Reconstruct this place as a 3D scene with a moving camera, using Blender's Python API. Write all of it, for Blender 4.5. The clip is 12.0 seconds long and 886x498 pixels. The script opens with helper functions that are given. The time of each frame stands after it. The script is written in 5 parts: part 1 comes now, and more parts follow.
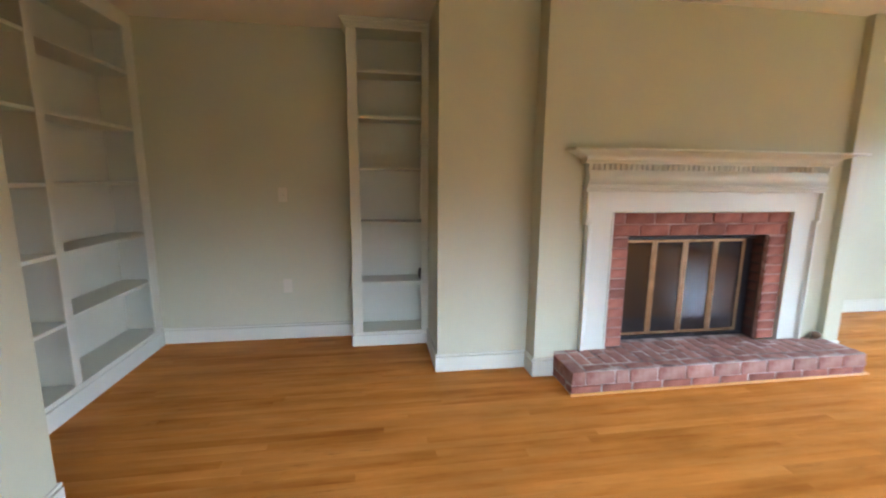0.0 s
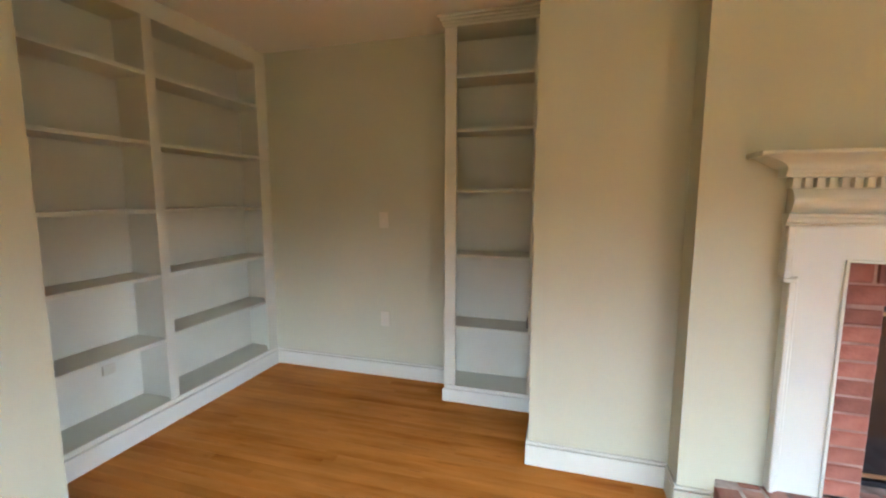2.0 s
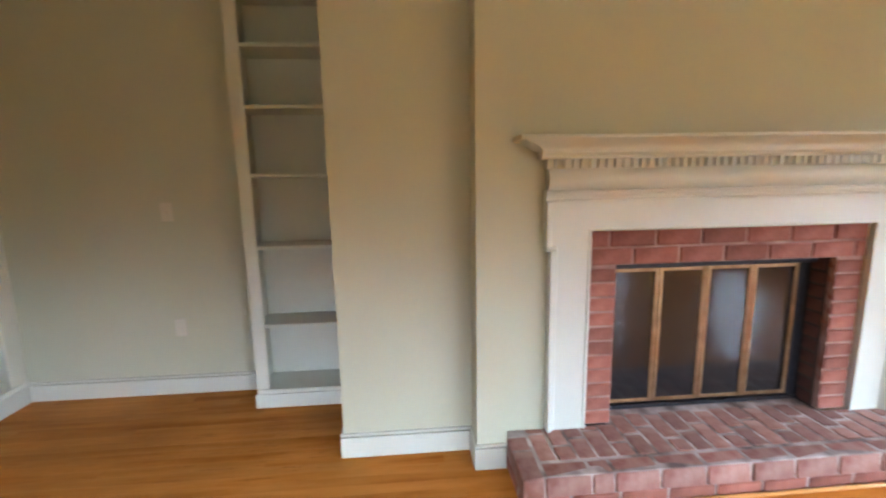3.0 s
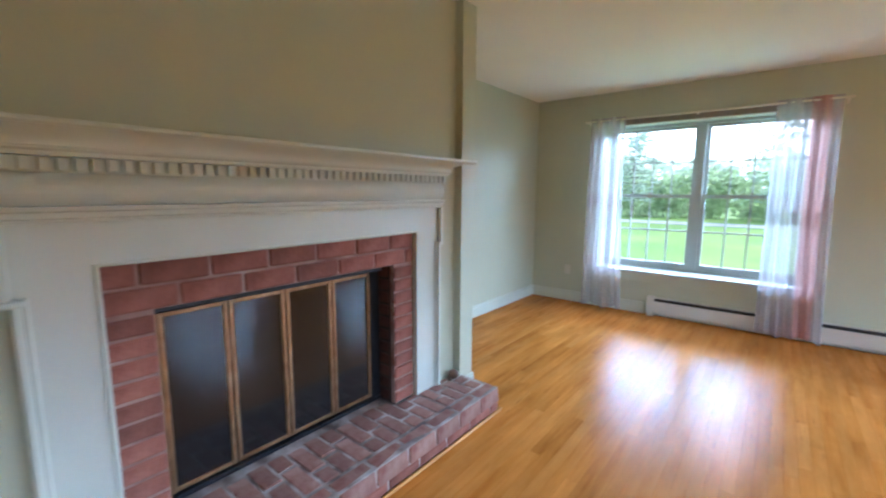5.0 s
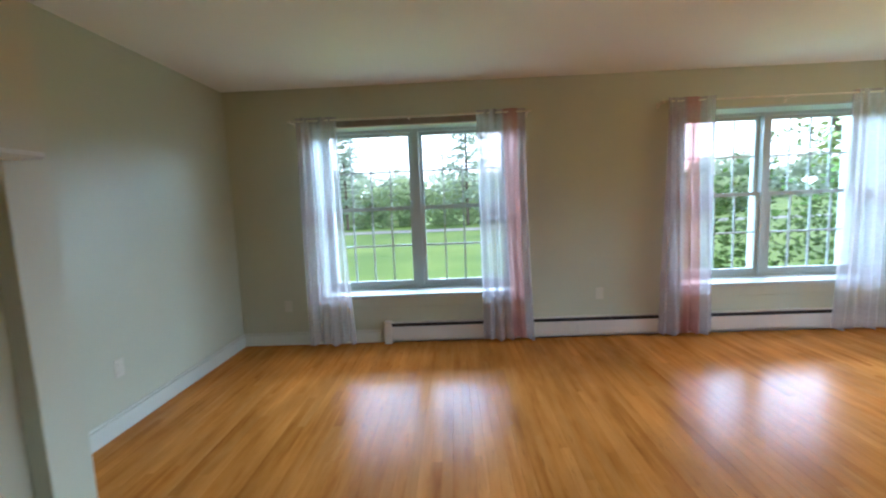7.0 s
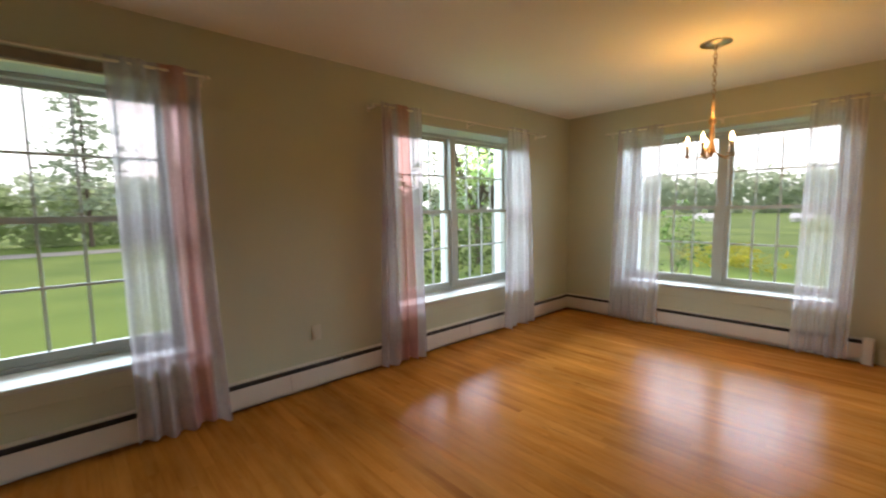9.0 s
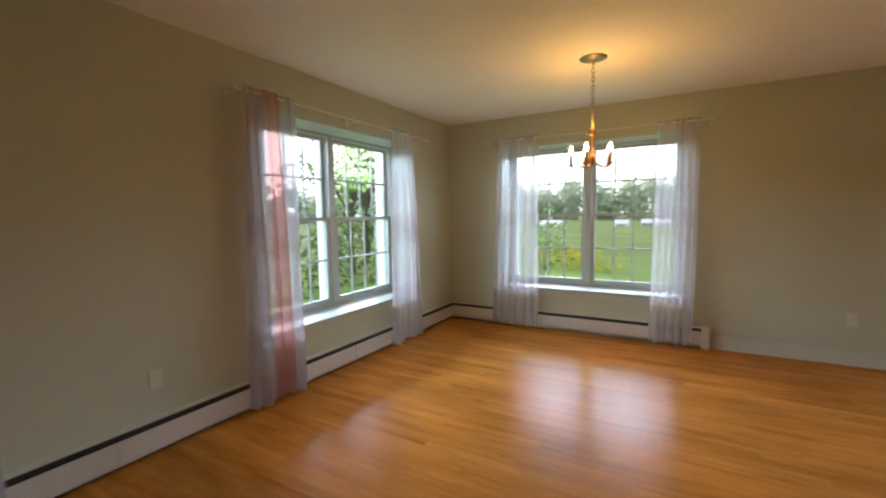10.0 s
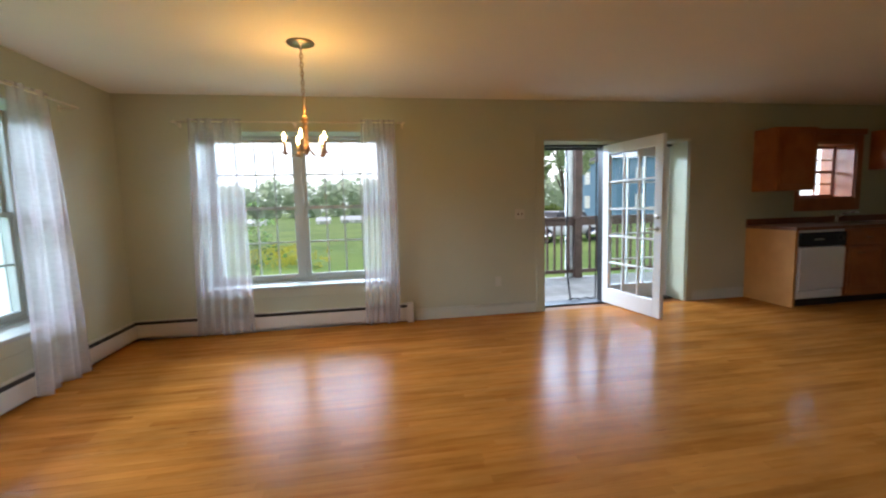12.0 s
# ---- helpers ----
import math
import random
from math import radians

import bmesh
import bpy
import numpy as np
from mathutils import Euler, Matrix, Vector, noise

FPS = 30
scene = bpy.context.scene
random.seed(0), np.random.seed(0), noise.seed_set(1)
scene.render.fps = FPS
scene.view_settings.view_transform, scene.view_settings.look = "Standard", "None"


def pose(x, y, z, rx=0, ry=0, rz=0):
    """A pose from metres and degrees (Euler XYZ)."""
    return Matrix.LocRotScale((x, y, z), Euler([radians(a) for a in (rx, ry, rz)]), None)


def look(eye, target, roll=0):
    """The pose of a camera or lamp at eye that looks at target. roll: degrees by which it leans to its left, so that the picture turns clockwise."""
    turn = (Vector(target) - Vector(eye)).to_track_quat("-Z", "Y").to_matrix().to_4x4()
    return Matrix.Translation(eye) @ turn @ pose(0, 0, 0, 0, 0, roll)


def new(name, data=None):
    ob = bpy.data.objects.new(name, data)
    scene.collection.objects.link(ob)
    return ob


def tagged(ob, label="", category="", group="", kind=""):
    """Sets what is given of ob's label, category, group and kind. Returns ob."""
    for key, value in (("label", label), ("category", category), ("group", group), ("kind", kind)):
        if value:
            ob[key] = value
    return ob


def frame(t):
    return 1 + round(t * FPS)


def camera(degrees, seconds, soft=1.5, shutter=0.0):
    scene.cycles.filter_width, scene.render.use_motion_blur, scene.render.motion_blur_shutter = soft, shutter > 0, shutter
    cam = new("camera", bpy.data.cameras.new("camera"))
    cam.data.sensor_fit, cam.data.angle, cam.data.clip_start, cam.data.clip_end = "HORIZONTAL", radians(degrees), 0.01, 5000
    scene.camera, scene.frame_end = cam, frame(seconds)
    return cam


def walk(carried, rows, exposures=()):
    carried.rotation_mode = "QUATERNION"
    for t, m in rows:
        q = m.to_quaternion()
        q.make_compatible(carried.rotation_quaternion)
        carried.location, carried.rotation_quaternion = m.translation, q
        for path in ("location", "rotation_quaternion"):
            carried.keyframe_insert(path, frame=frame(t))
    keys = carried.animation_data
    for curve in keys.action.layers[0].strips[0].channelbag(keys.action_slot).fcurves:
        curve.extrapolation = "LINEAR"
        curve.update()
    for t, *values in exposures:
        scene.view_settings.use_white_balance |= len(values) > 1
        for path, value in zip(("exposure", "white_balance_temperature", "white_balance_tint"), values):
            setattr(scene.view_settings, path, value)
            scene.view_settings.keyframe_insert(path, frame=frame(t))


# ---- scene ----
cam = camera(93.8, 12.0, soft=2.1, shutter=0.35)
PATH = [
    (0, (1.716, 0.755, 1.317), (2.017, 2.705, 0.987), 0.5),
    (0.5, (1.845, 0.937, 1.322), (1.84, 2.906, 0.971), 0.9),
    (1, (2.022, 1.072, 1.293), (1.691, 3.017, 0.968), 2.2),
    (1.5, (2.152, 1.22, 1.298), (1.605, 3.121, 1.003), 1.1),
    (2, (2.229, 1.413, 1.345), (1.675, 3.32, 1.105), 0.1),
    (2.5, (2.337, 1.498, 1.343), (2.065, 3.46, 1.072), -0.0),
    (3, (2.456, 1.528, 1.339), (2.609, 3.496, 1.021), -1.1),
    (3.5, (2.568, 1.534, 1.355), (3.075, 3.434, 0.992), -1.2),
    (5.5, (3.192, 1.851, 1.324), (4.912, 2.837, 1.062), 0.1),
    (6, (3.473, 1.963, 1.31), (5.299, 2.727, 1.021), -0.3),
    (6.5, (3.715, 2.093, 1.325), (5.656, 2.494, 1.063), -1.7),
    (8.5, (4.693, 2.058, 1.357), (6.452, 1.118, 1.201), -0.7),
    (9, (4.97, 2.061, 1.325), (6.444, 0.724, 1.135), -0.9),
    (9.5, (5.184, 2.033, 1.311), (6.428, 0.485, 1.076), -2.5),
    (10, (5.309, 1.888, 1.324), (6.304, 0.161, 1.16), -0.9),
    (10.5, (5.398, 1.83, 1.318), (6.037, -0.057, 1.145), -0.5),
    (11, (5.491, 1.856, 1.273), (5.702, -0.124, 1.094), -1.3),
    (11.5, (5.526, 1.811, 1.342), (5.428, -0.174, 1.117), -1.2),
    (12, (5.449, 1.805, 1.266), (5.122, -0.158, 1.064), -1.6),
]
EXPOSURES = [(0.0, 2.0, 5850, 20), (2.0, 2.27, 6100, 21), (3.5, 1.97, 5850, 21), (5.5, 1.28, 4950, 11), (6.5, 0.98, 5100, 12), (8.5, 0.08, 6600, 17), (9.5, 0.06, 7100, 20), (10.5, 0.13, 5600, 13), (12.0, 0.13, 6200, 17)]
walk(cam, [(t, look(eye, target, roll)) for t, eye, target, roll in PATH], EXPOSURES)

# ---- world, sun, exposure ----
world = bpy.data.worlds.new("world")
scene.world = world
world.use_nodes = True
wn = world.node_tree
sky = wn.nodes.new("ShaderNodeTexSky")
sky.sky_type = "NISHITA"
sky.sun_disc = False
sky.sun_elevation, sky.sun_rotation = radians(50), radians(135)
sky.air_density, sky.dust_density, sky.ozone_density = 1.0, 2.0, 1.0
wn.nodes["Background"].inputs["Strength"].default_value = 0.15
wn.links.new(sky.outputs[0], wn.nodes["Background"].inputs["Color"])

sun_data = bpy.data.lights.new("sun", "SUN")
sun_data.energy, sun_data.angle, sun_data.color = 1.4, radians(24), (1.0, 0.96, 0.90)
sun = new("sun", sun_data)
sun.matrix_world = look((5.4, -5.4, 9.1), (0, 0, 0))

# the sky's light above the treeline, before the two window fronts: place, turn about z, width, height, watts
for at, turn, wide, high, watts in (((12.5, 1.0, 3.12), 90, 22.0, 1.3, 2500), ((3.5, -7.4, 3.12), 0, 22.0, 1.3, 3100)):
    sky_data = bpy.data.lights.new("sky_light", "AREA")
    sky_data.shape, sky_data.size, sky_data.size_y = "RECTANGLE", wide, high
    sky_data.energy, sky_data.color, sky_data.spread = watts, (0.60, 0.82, 1.0), radians(180)
    new("sky_light", sky_data).matrix_world = pose(*at, 87, 0, turn)


# ---- materials ----
def material(name, color, rough=0.5, metal=0.0, spec=0.5):
    m = bpy.data.materials.new(name)
    m.use_nodes = True
    b = m.node_tree.nodes["Principled BSDF"]
    b.inputs["Base Color"].default_value = (*color, 1)
    b.inputs["Roughness"].default_value = rough
    b.inputs["Metallic"].default_value = metal
    b.inputs["Specular IOR Level"].default_value = spec
    return m


def node(m, kind, **values):
    n = m.node_tree.nodes.new(kind)
    for key, value in values.items():
        n.inputs[key].default_value = value
    return n


def link(m, a, b):
    m.node_tree.links.new(a, b)


def mottled(name, c1, c2, scale, rough=0.5, metal=0.0, bump=0.0, bump_scale=60.0, island=0.0, spec=0.5, detail=4.0):
    """A surface whose colour wanders between two tones at one scale, with fine relief at another."""
    m = material(name, c1, rough, metal, spec)
    b = m.node_tree.nodes["Principled BSDF"]
    co = node(m, "ShaderNodeTexCoord")
    no = node(m, "ShaderNodeTexNoise", Scale=scale, Detail=detail)
    link(m, co.outputs["Object"], no.inputs["Vector"])
    mix = m.node_tree.nodes.new("ShaderNodeMix")
    mix.data_type = "RGBA"
    mix.inputs[6].default_value, mix.inputs[7].default_value = (*c1, 1), (*c2, 1)
    ramp = node(m, "ShaderNodeMapRange")
    ramp.inputs["From Min"].default_value, ramp.inputs["From Max"].default_value = 0.35, 0.65
    link(m, no.outputs["Fac"], ramp.inputs["Value"])
    link(m, ramp.outputs["Result"], mix.inputs["Factor"])
    out = mix.outputs[2]
    if island:
        inf = node(m, "ShaderNodeObjectInfo")
        hsv = node(m, "ShaderNodeHueSaturation")
        mr = node(m, "ShaderNodeMapRange")
        mr.inputs["To Min"].default_value, mr.inputs["To Max"].default_value = 1 - island, 1 + island
        link(m, inf.outputs["Random"], mr.inputs["Value"])
        link(m, mr.outputs["Result"], hsv.inputs["Value"])
        link(m, out, hsv.inputs["Color"])
        out = hsv.outputs["Color"]
    link(m, out, b.inputs["Base Color"])
    if bump:
        fine = node(m, "ShaderNodeTexNoise", Scale=bump_scale, Detail=3.0)
        link(m, co.outputs["Object"], fine.inputs["Vector"])
        bp = node(m, "ShaderNodeBump", Strength=bump, Distance=0.004)
        link(m, fine.outputs["Fac"], bp.inputs["Height"])
        link(m, bp.outputs["Normal"], b.inputs["Normal"])
    return m


WALL = mottled("sage_wall_paint", (0.465, 0.473, 0.342), (0.495, 0.503, 0.364), 1.3, 0.55, bump=0.10, bump_scale=140)
TRIM = mottled("sage_trim_paint", (0.56, 0.585, 0.505), (0.60, 0.62, 0.54), 2.5, 0.38, bump=0.06, bump_scale=60)
SHELF = mottled("sage_shelf_paint", (0.56, 0.575, 0.48), (0.60, 0.61, 0.515), 2.5, 0.42, bump=0.06, bump_scale=60)
CEIL = mottled("ceiling_paint", (0.79, 0.755, 0.68), (0.82, 0.785, 0.71), 0.8, 0.8, bump=0.18, bump_scale=90)
WHITE = mottled("white_paint", (0.76, 0.77, 0.77), (0.80, 0.81, 0.81), 3.0, 0.35, bump=0.05)
SASH = mottled("window_sash_paint", (0.42, 0.455, 0.42), (0.46, 0.495, 0.455), 3.0, 0.42, bump=0.05)
HEATER = mottled("heater_enamel", (0.60, 0.55, 0.47), (0.64, 0.59, 0.51), 3.0, 0.38)
DARK = mottled("dark_slot", (0.012, 0.010, 0.010), (0.03, 0.022, 0.02), 12.0, 0.7)
BLACK = mottled("black_metal", (0.010, 0.011, 0.014), (0.02, 0.021, 0.026), 30.0, 0.4, 0.3)
BRASS = mottled("aged_brass", (0.36, 0.22, 0.11), (0.50, 0.34, 0.19), 18.0, 0.34, 0.9)
MORTAR_RED = mottled("brick_dusted_mortar", (0.22, 0.10, 0.075), (0.42, 0.28, 0.235), 5.0, 0.95, bump=0.8, bump_scale=80)
BRICK = mottled("red_brick", (0.185, 0.055, 0.034), (0.31, 0.115, 0.076), 9.0, 0.85, bump=0.7, bump_scale=55, island=0.28, detail=8.0)
HBRICK = mottled("worn_hearth_brick", (0.205, 0.070, 0.046), (0.33, 0.185, 0.145), 11.0, 0.78, bump=0.8, bump_scale=50, island=0.22, detail=9.0)
# red brick darkened so its colour carries the shade of the inner returns
DARKBRICK = mottled("shaded_brick", (0.055, 0.020, 0.014), (0.105, 0.042, 0.030), 9.0, 0.85, bump=0.7, bump_scale=55, island=0.2)
MORTAR = mottled("mortar", (0.12, 0.080, 0.066), (0.50, 0.42, 0.375), 8.0, 0.95, bump=0.8, bump_scale=80)
# soot of the firebox lining; also the shade painted on the returns' mortar
SOOT_SHADE = mottled("sooted_shaded_firebrick", (0.02, 0.016, 0.014), (0.07, 0.05, 0.04), 6.0, 0.95, bump=0.5)
CHERRY = mottled("cherry_cabinet_wood", (0.32, 0.088, 0.022), (0.42, 0.135, 0.038), 5.0, 0.32, bump=0.05)
MAPLE = mottled("honey_panel_wood", (0.54, 0.245, 0.060), (0.63, 0.30, 0.082), 4.0, 0.4, bump=0.05)
CHROME = material("chrome", (0.75, 0.75, 0.75), 0.15, 1.0)
NICKEL = material("nickel", (0.35, 0.32, 0.27), 0.3, 1.0)
IVORY = material("ivory_plastic", (0.58, 0.555, 0.45), 0.4)


SUB = mottled("dark_joint", (0.26, 0.10, 0.025), (0.32, 0.13, 0.035), 6.0, 0.7)


def plank_material(name, per_object):
    m = material(name, (0.45, 0.2, 0.06), 0.2, 0.0, 0.028)
    b = m.node_tree.nodes["Principled BSDF"]
    co = node(m, "ShaderNodeTexCoord")
    if per_object:
        rnd = node(m, "ShaderNodeObjectInfo").outputs["Random"]
    else:
        rnd = node(m, "ShaderNodeNewGeometry").outputs["Random Per Island"]
    geo = node(m, "ShaderNodeNewGeometry")
    mul = node(m, "ShaderNodeVectorMath")
    mul.operation = "MULTIPLY"
    mul.inputs[1].default_value = (1.1, 11.0, 11.0)
    link(m, geo.outputs["Position"], mul.inputs[0])
    off = node(m, "ShaderNodeVectorMath")
    off.operation = "MULTIPLY_ADD"
    comb = node(m, "ShaderNodeCombineXYZ")
    for socket in comb.inputs:
        link(m, rnd, socket)
    off.inputs[1].default_value = (37.0, 0.0, 53.0)
    link(m, comb.outputs[0], off.inputs[0])
    link(m, mul.outputs[0], off.inputs[2])
    grain = node(m, "ShaderNodeTexNoise", Scale=1.0, Detail=6.0, Roughness=0.62)
    link(m, off.outputs[0], grain.inputs["Vector"])
    big = node(m, "ShaderNodeTexNoise", Scale=0.9, Detail=3.0)
    link(m, geo.outputs["Position"], big.inputs["Vector"])
    ramp = node(m, "ShaderNodeValToRGB")
    link(m, grain.outputs["Fac"], ramp.inputs["Fac"])
    e = ramp.color_ramp.elements
    e[0].position, e[0].color = 0.25, (0.31, 0.098, 0.014, 1)
    e[1].position, e[1].color = 0.78, (0.57, 0.245, 0.057, 1)
    mid = ramp.color_ramp.elements.new(0.45)
    mid.color = (0.465, 0.174, 0.029, 1)
    hsv = node(m, "ShaderNodeHueSaturation")
    mr = node(m, "ShaderNodeMapRange")
    mr.inputs["To Min"].default_value, mr.inputs["To Max"].default_value = 0.91, 1.09
    link(m, rnd, mr.inputs["Value"])
    cloud = node(m, "ShaderNodeTexNoise", Scale=1.0, Detail=5.0, Roughness=0.6)
    lengthways = node(m, "ShaderNodeVectorMath")
    lengthways.operation = "MULTIPLY"
    lengthways.inputs[1].default_value = (1.3, 3.4, 1.0)
    link(m, geo.outputs["Position"], lengthways.inputs[0])
    link(m, lengthways.outputs[0], cloud.inputs["Vector"])
    cr = node(m, "ShaderNodeMapRange")
    cr.inputs["From Min"].default_value, cr.inputs["From Max"].default_value = 0.3, 0.7
    cr.inputs["To Min"].default_value, cr.inputs["To Max"].default_value = 0.78, 1.22
    link(m, cloud.outputs["Fac"], cr.inputs["Value"])
    shade = node(m, "ShaderNodeMath")
    shade.operation = "MULTIPLY"
    link(m, mr.outputs["Result"], shade.inputs[0])
    link(m, cr.outputs["Result"], shade.inputs[1])
    link(m, shade.outputs[0], hsv.inputs["Value"])
    link(m, ramp.outputs["Color"], hsv.inputs["Color"])
    stretch = node(m, "ShaderNodeVectorMath")
    stretch.operation = "MULTIPLY"
    stretch.inputs[1].default_value = (5.0, 48.0, 1.0)
    link(m, geo.outputs["Position"], stretch.inputs[0])
    fleck = node(m, "ShaderNodeTexNoise", Scale=1.0, Detail=4.0, Roughness=0.7)
    link(m, stretch.outputs[0], fleck.inputs["Vector"])
    fr = node(m, "ShaderNodeMapRange")
    fr.inputs["From Min"].default_value, fr.inputs["From Max"].default_value = 0.58, 0.72
    fr.inputs["To Min"].default_value, fr.inputs["To Max"].default_value = 0.0, 0.8
    link(m, fleck.outputs["Fac"], fr.inputs["Value"])
    worn = node(m, "ShaderNodeMapRange")
    worn.inputs["From Min"].default_value, worn.inputs["From Max"].default_value = 0.45, 0.62
    link(m, big.outputs["Fac"], worn.inputs["Value"])
    amount = node(m, "ShaderNodeMath")
    amount.operation = "MULTIPLY"
    link(m, fr.outputs["Result"], amount.inputs[0])
    link(m, worn.outputs["Result"], amount.inputs[1])
    dark = m.node_tree.nodes.new("ShaderNodeMix")
    dark.data_type = "RGBA"
    dark.inputs[7].default_value = (0.16, 0.05, 0.012, 1)
    link(m, amount.outputs[0], dark.inputs["Factor"])
    link(m, hsv.outputs["Color"], dark.inputs[6])
    link(m, dark.outputs[2], b.inputs["Base Color"])
    rr = node(m, "ShaderNodeMapRange")
    rr.inputs["To Min"].default_value, rr.inputs["To Max"].default_value = 0.16, 0.30
    link(m, big.outputs["Fac"], rr.inputs["Value"])
    link(m, rr.outputs["Result"], b.inputs["Roughness"])
    bp = node(m, "ShaderNodeBump", Strength=0.22, Distance=0.002)
    wave = node(m, "ShaderNodeTexNoise", Scale=7.0, Detail=2.0)
    link(m, geo.outputs["Position"], wave.inputs["Vector"])
    link(m, wave.outputs["Fac"], bp.inputs["Height"])
    link(m, bp.outputs["Normal"], b.inputs["Normal"])
    return m


def glass_material(name, tint=(0.97, 0.985, 0.98), ior=1.45):
    m = bpy.data.materials.new(name)
    m.use_nodes = True
    nt = m.node_tree
    nt.nodes.remove(nt.nodes["Principled BSDF"])
    clear = node(m, "ShaderNodeBsdfTransparent", Color=(*tint, 1))
    gloss = node(m, "ShaderNodeBsdfGlossy", Roughness=0.02)
    facing = node(m, "ShaderNodeLayerWeight", Blend=0.5)
    power = node(m, "ShaderNodeMath")
    power.operation = "POWER"
    power.inputs[1].default_value = 5.0
    link(m, facing.outputs["Facing"], power.inputs[0])
    fres = node(m, "ShaderNodeMapRange")
    fres.inputs["To Min"].default_value, fres.inputs["To Max"].default_value = 0.02, ior - 0.95
    link(m, power.outputs[0], fres.inputs["Value"])
    mix = node(m, "ShaderNodeMixShader")
    link(m, fres.outputs["Result"], mix.inputs[0])
    link(m, clear.outputs[0], mix.inputs[1])
    link(m, gloss.outputs[0], mix.inputs[2])
    link(m, mix.outputs[0], nt.nodes["Material Output"].inputs["Surface"])
    return m


def sheer_material(name, stripe):
    """Thin cloth, woven in soft plaid; stripe: (centre, half width) of a salmon band across the panel's width, or None."""
    m = bpy.data.materials.new(name)
    m.use_nodes = True
    nt = m.node_tree
    nt.nodes.remove(nt.nodes["Principled BSDF"])
    co = node(m, "ShaderNodeUVMap")
    sep = node(m, "ShaderNodeSeparateXYZ")
    link(m, co.outputs[0], sep.inputs[0])
    no = node(m, "ShaderNodeTexNoise", Scale=5.0, Detail=4.0)
    link(m, co.outputs[0], no.inputs["Vector"])
    base = nt.nodes.new("ShaderNodeMix")
    base.data_type = "RGBA"
    base.inputs[6].default_value, base.inputs[7].default_value = (0.70, 0.67, 0.70, 1), (0.78, 0.73, 0.73, 1)
    link(m, no.outputs["Fac"], base.inputs["Factor"])
    colour = base.outputs[2]
    band = node(m, "ShaderNodeMath")
    band.operation = "MULTIPLY"
    band.inputs[1].default_value = 6.1
    link(m, sep.outputs["Y"], band.inputs[0])
    swing = node(m, "ShaderNodeMath")
    swing.operation = "SINE"
    link(m, band.outputs[0], swing.inputs[0])
    woven = node(m, "ShaderNodeMapRange")
    woven.inputs["From Min"].default_value, woven.inputs["From Max"].default_value = 0.55, 1.0
    woven.inputs["To Max"].default_value = 0.4
    link(m, swing.outputs[0], woven.inputs["Value"])
    plaid = nt.nodes.new("ShaderNodeMix")
    plaid.data_type = "RGBA"
    plaid.inputs[7].default_value = (0.58, 0.46, 0.50, 1)
    link(m, woven.outputs["Result"], plaid.inputs["Factor"])
    link(m, colour, plaid.inputs[6])
    colour = plaid.outputs[2]
    if stripe:
        sub = node(m, "ShaderNodeMath")
        sub.operation = "SUBTRACT"
        sub.inputs[1].default_value = stripe[0]
        link(m, sep.outputs["X"], sub.inputs[0])
        ab = node(m, "ShaderNodeMath")
        ab.operation = "ABSOLUTE"
        link(m, sub.outputs[0], ab.inputs[0])
        mr = node(m, "ShaderNodeMapRange")
        mr.inputs["From Min"].default_value, mr.inputs["From Max"].default_value = stripe[1] * 1.2, stripe[1] * 0.8
        link(m, ab.outputs[0], mr.inputs["Value"])
        mix = nt.nodes.new("ShaderNodeMix")
        mix.data_type = "RGBA"
        mix.inputs[7].default_value = (0.72, 0.42, 0.39, 1)
        link(m, mr.outputs["Result"], mix.inputs["Factor"])
        link(m, colour, mix.inputs[6])
        colour = mix.outputs[2]
    diff = node(m, "ShaderNodeBsdfDiffuse")
    trans = node(m, "ShaderNodeBsdfTranslucent")
    clear = node(m, "ShaderNodeBsdfTransparent")
    link(m, colour, diff.inputs["Color"])
    link(m, colour, trans.inputs["Color"])
    if stripe:
        link(m, colour, clear.inputs["Color"])
    a = node(m, "ShaderNodeMixShader", Fac=0.48)
    link(m, diff.outputs[0], a.inputs[1])
    link(m, trans.outputs[0], a.inputs[2])
    weave = node(m, "ShaderNodeTexNoise", Scale=24.0, Detail=2.0)
    link(m, co.outputs[0], weave.inputs["Vector"])
    wr = node(m, "ShaderNodeMapRange")
    wr.inputs["To Min"].default_value, wr.inputs["To Max"].default_value = 0.45, 0.57
    link(m, weave.outputs["Fac"], wr.inputs["Value"])
    c = node(m, "ShaderNodeMixShader")
    link(m, wr.outputs["Result"], c.inputs[0])
    link(m, a.outputs[0], c.inputs[1])
    link(m, clear.outputs[0], c.inputs[2])
    link(m, c.outputs[0], nt.nodes["Material Output"].inputs["Surface"])
    return m


def emitter(name, color, strength):
    m = material(name, (0.9, 0.8, 0.6), 0.4)
    b = m.node_tree.nodes["Principled BSDF"]
    b.inputs["Emission Color"].default_value = (*color, 1)
    b.inputs["Emission Strength"].default_value = strength
    return m


def leaf_material(name, c1, c2):
    m = material(name, c1, 0.55)
    b = m.node_tree.nodes["Principled BSDF"]
    rnd = node(m, "ShaderNodeNewGeometry").outputs["Random Per Island"]
    mix = m.node_tree.nodes.new("ShaderNodeMix")
    mix.data_type = "RGBA"
    mix.inputs[6].default_value, mix.inputs[7].default_value = (*c1, 1), (*c2, 1)
    link(m, rnd, mix.inputs["Factor"])
    link(m, mix.outputs[2], b.inputs["Base Color"])
    through_light = node(m, "ShaderNodeBsdfTranslucent")
    link(m, mix.outputs[2], through_light.inputs["Color"])
    both = node(m, "ShaderNodeMixShader", Fac=0.8)
    link(m, b.outputs[0], both.inputs[1])
    link(m, through_light.outputs[0], both.inputs[2])
    link(m, both.outputs[0], m.node_tree.nodes["Material Output"].inputs["Surface"])
    return m


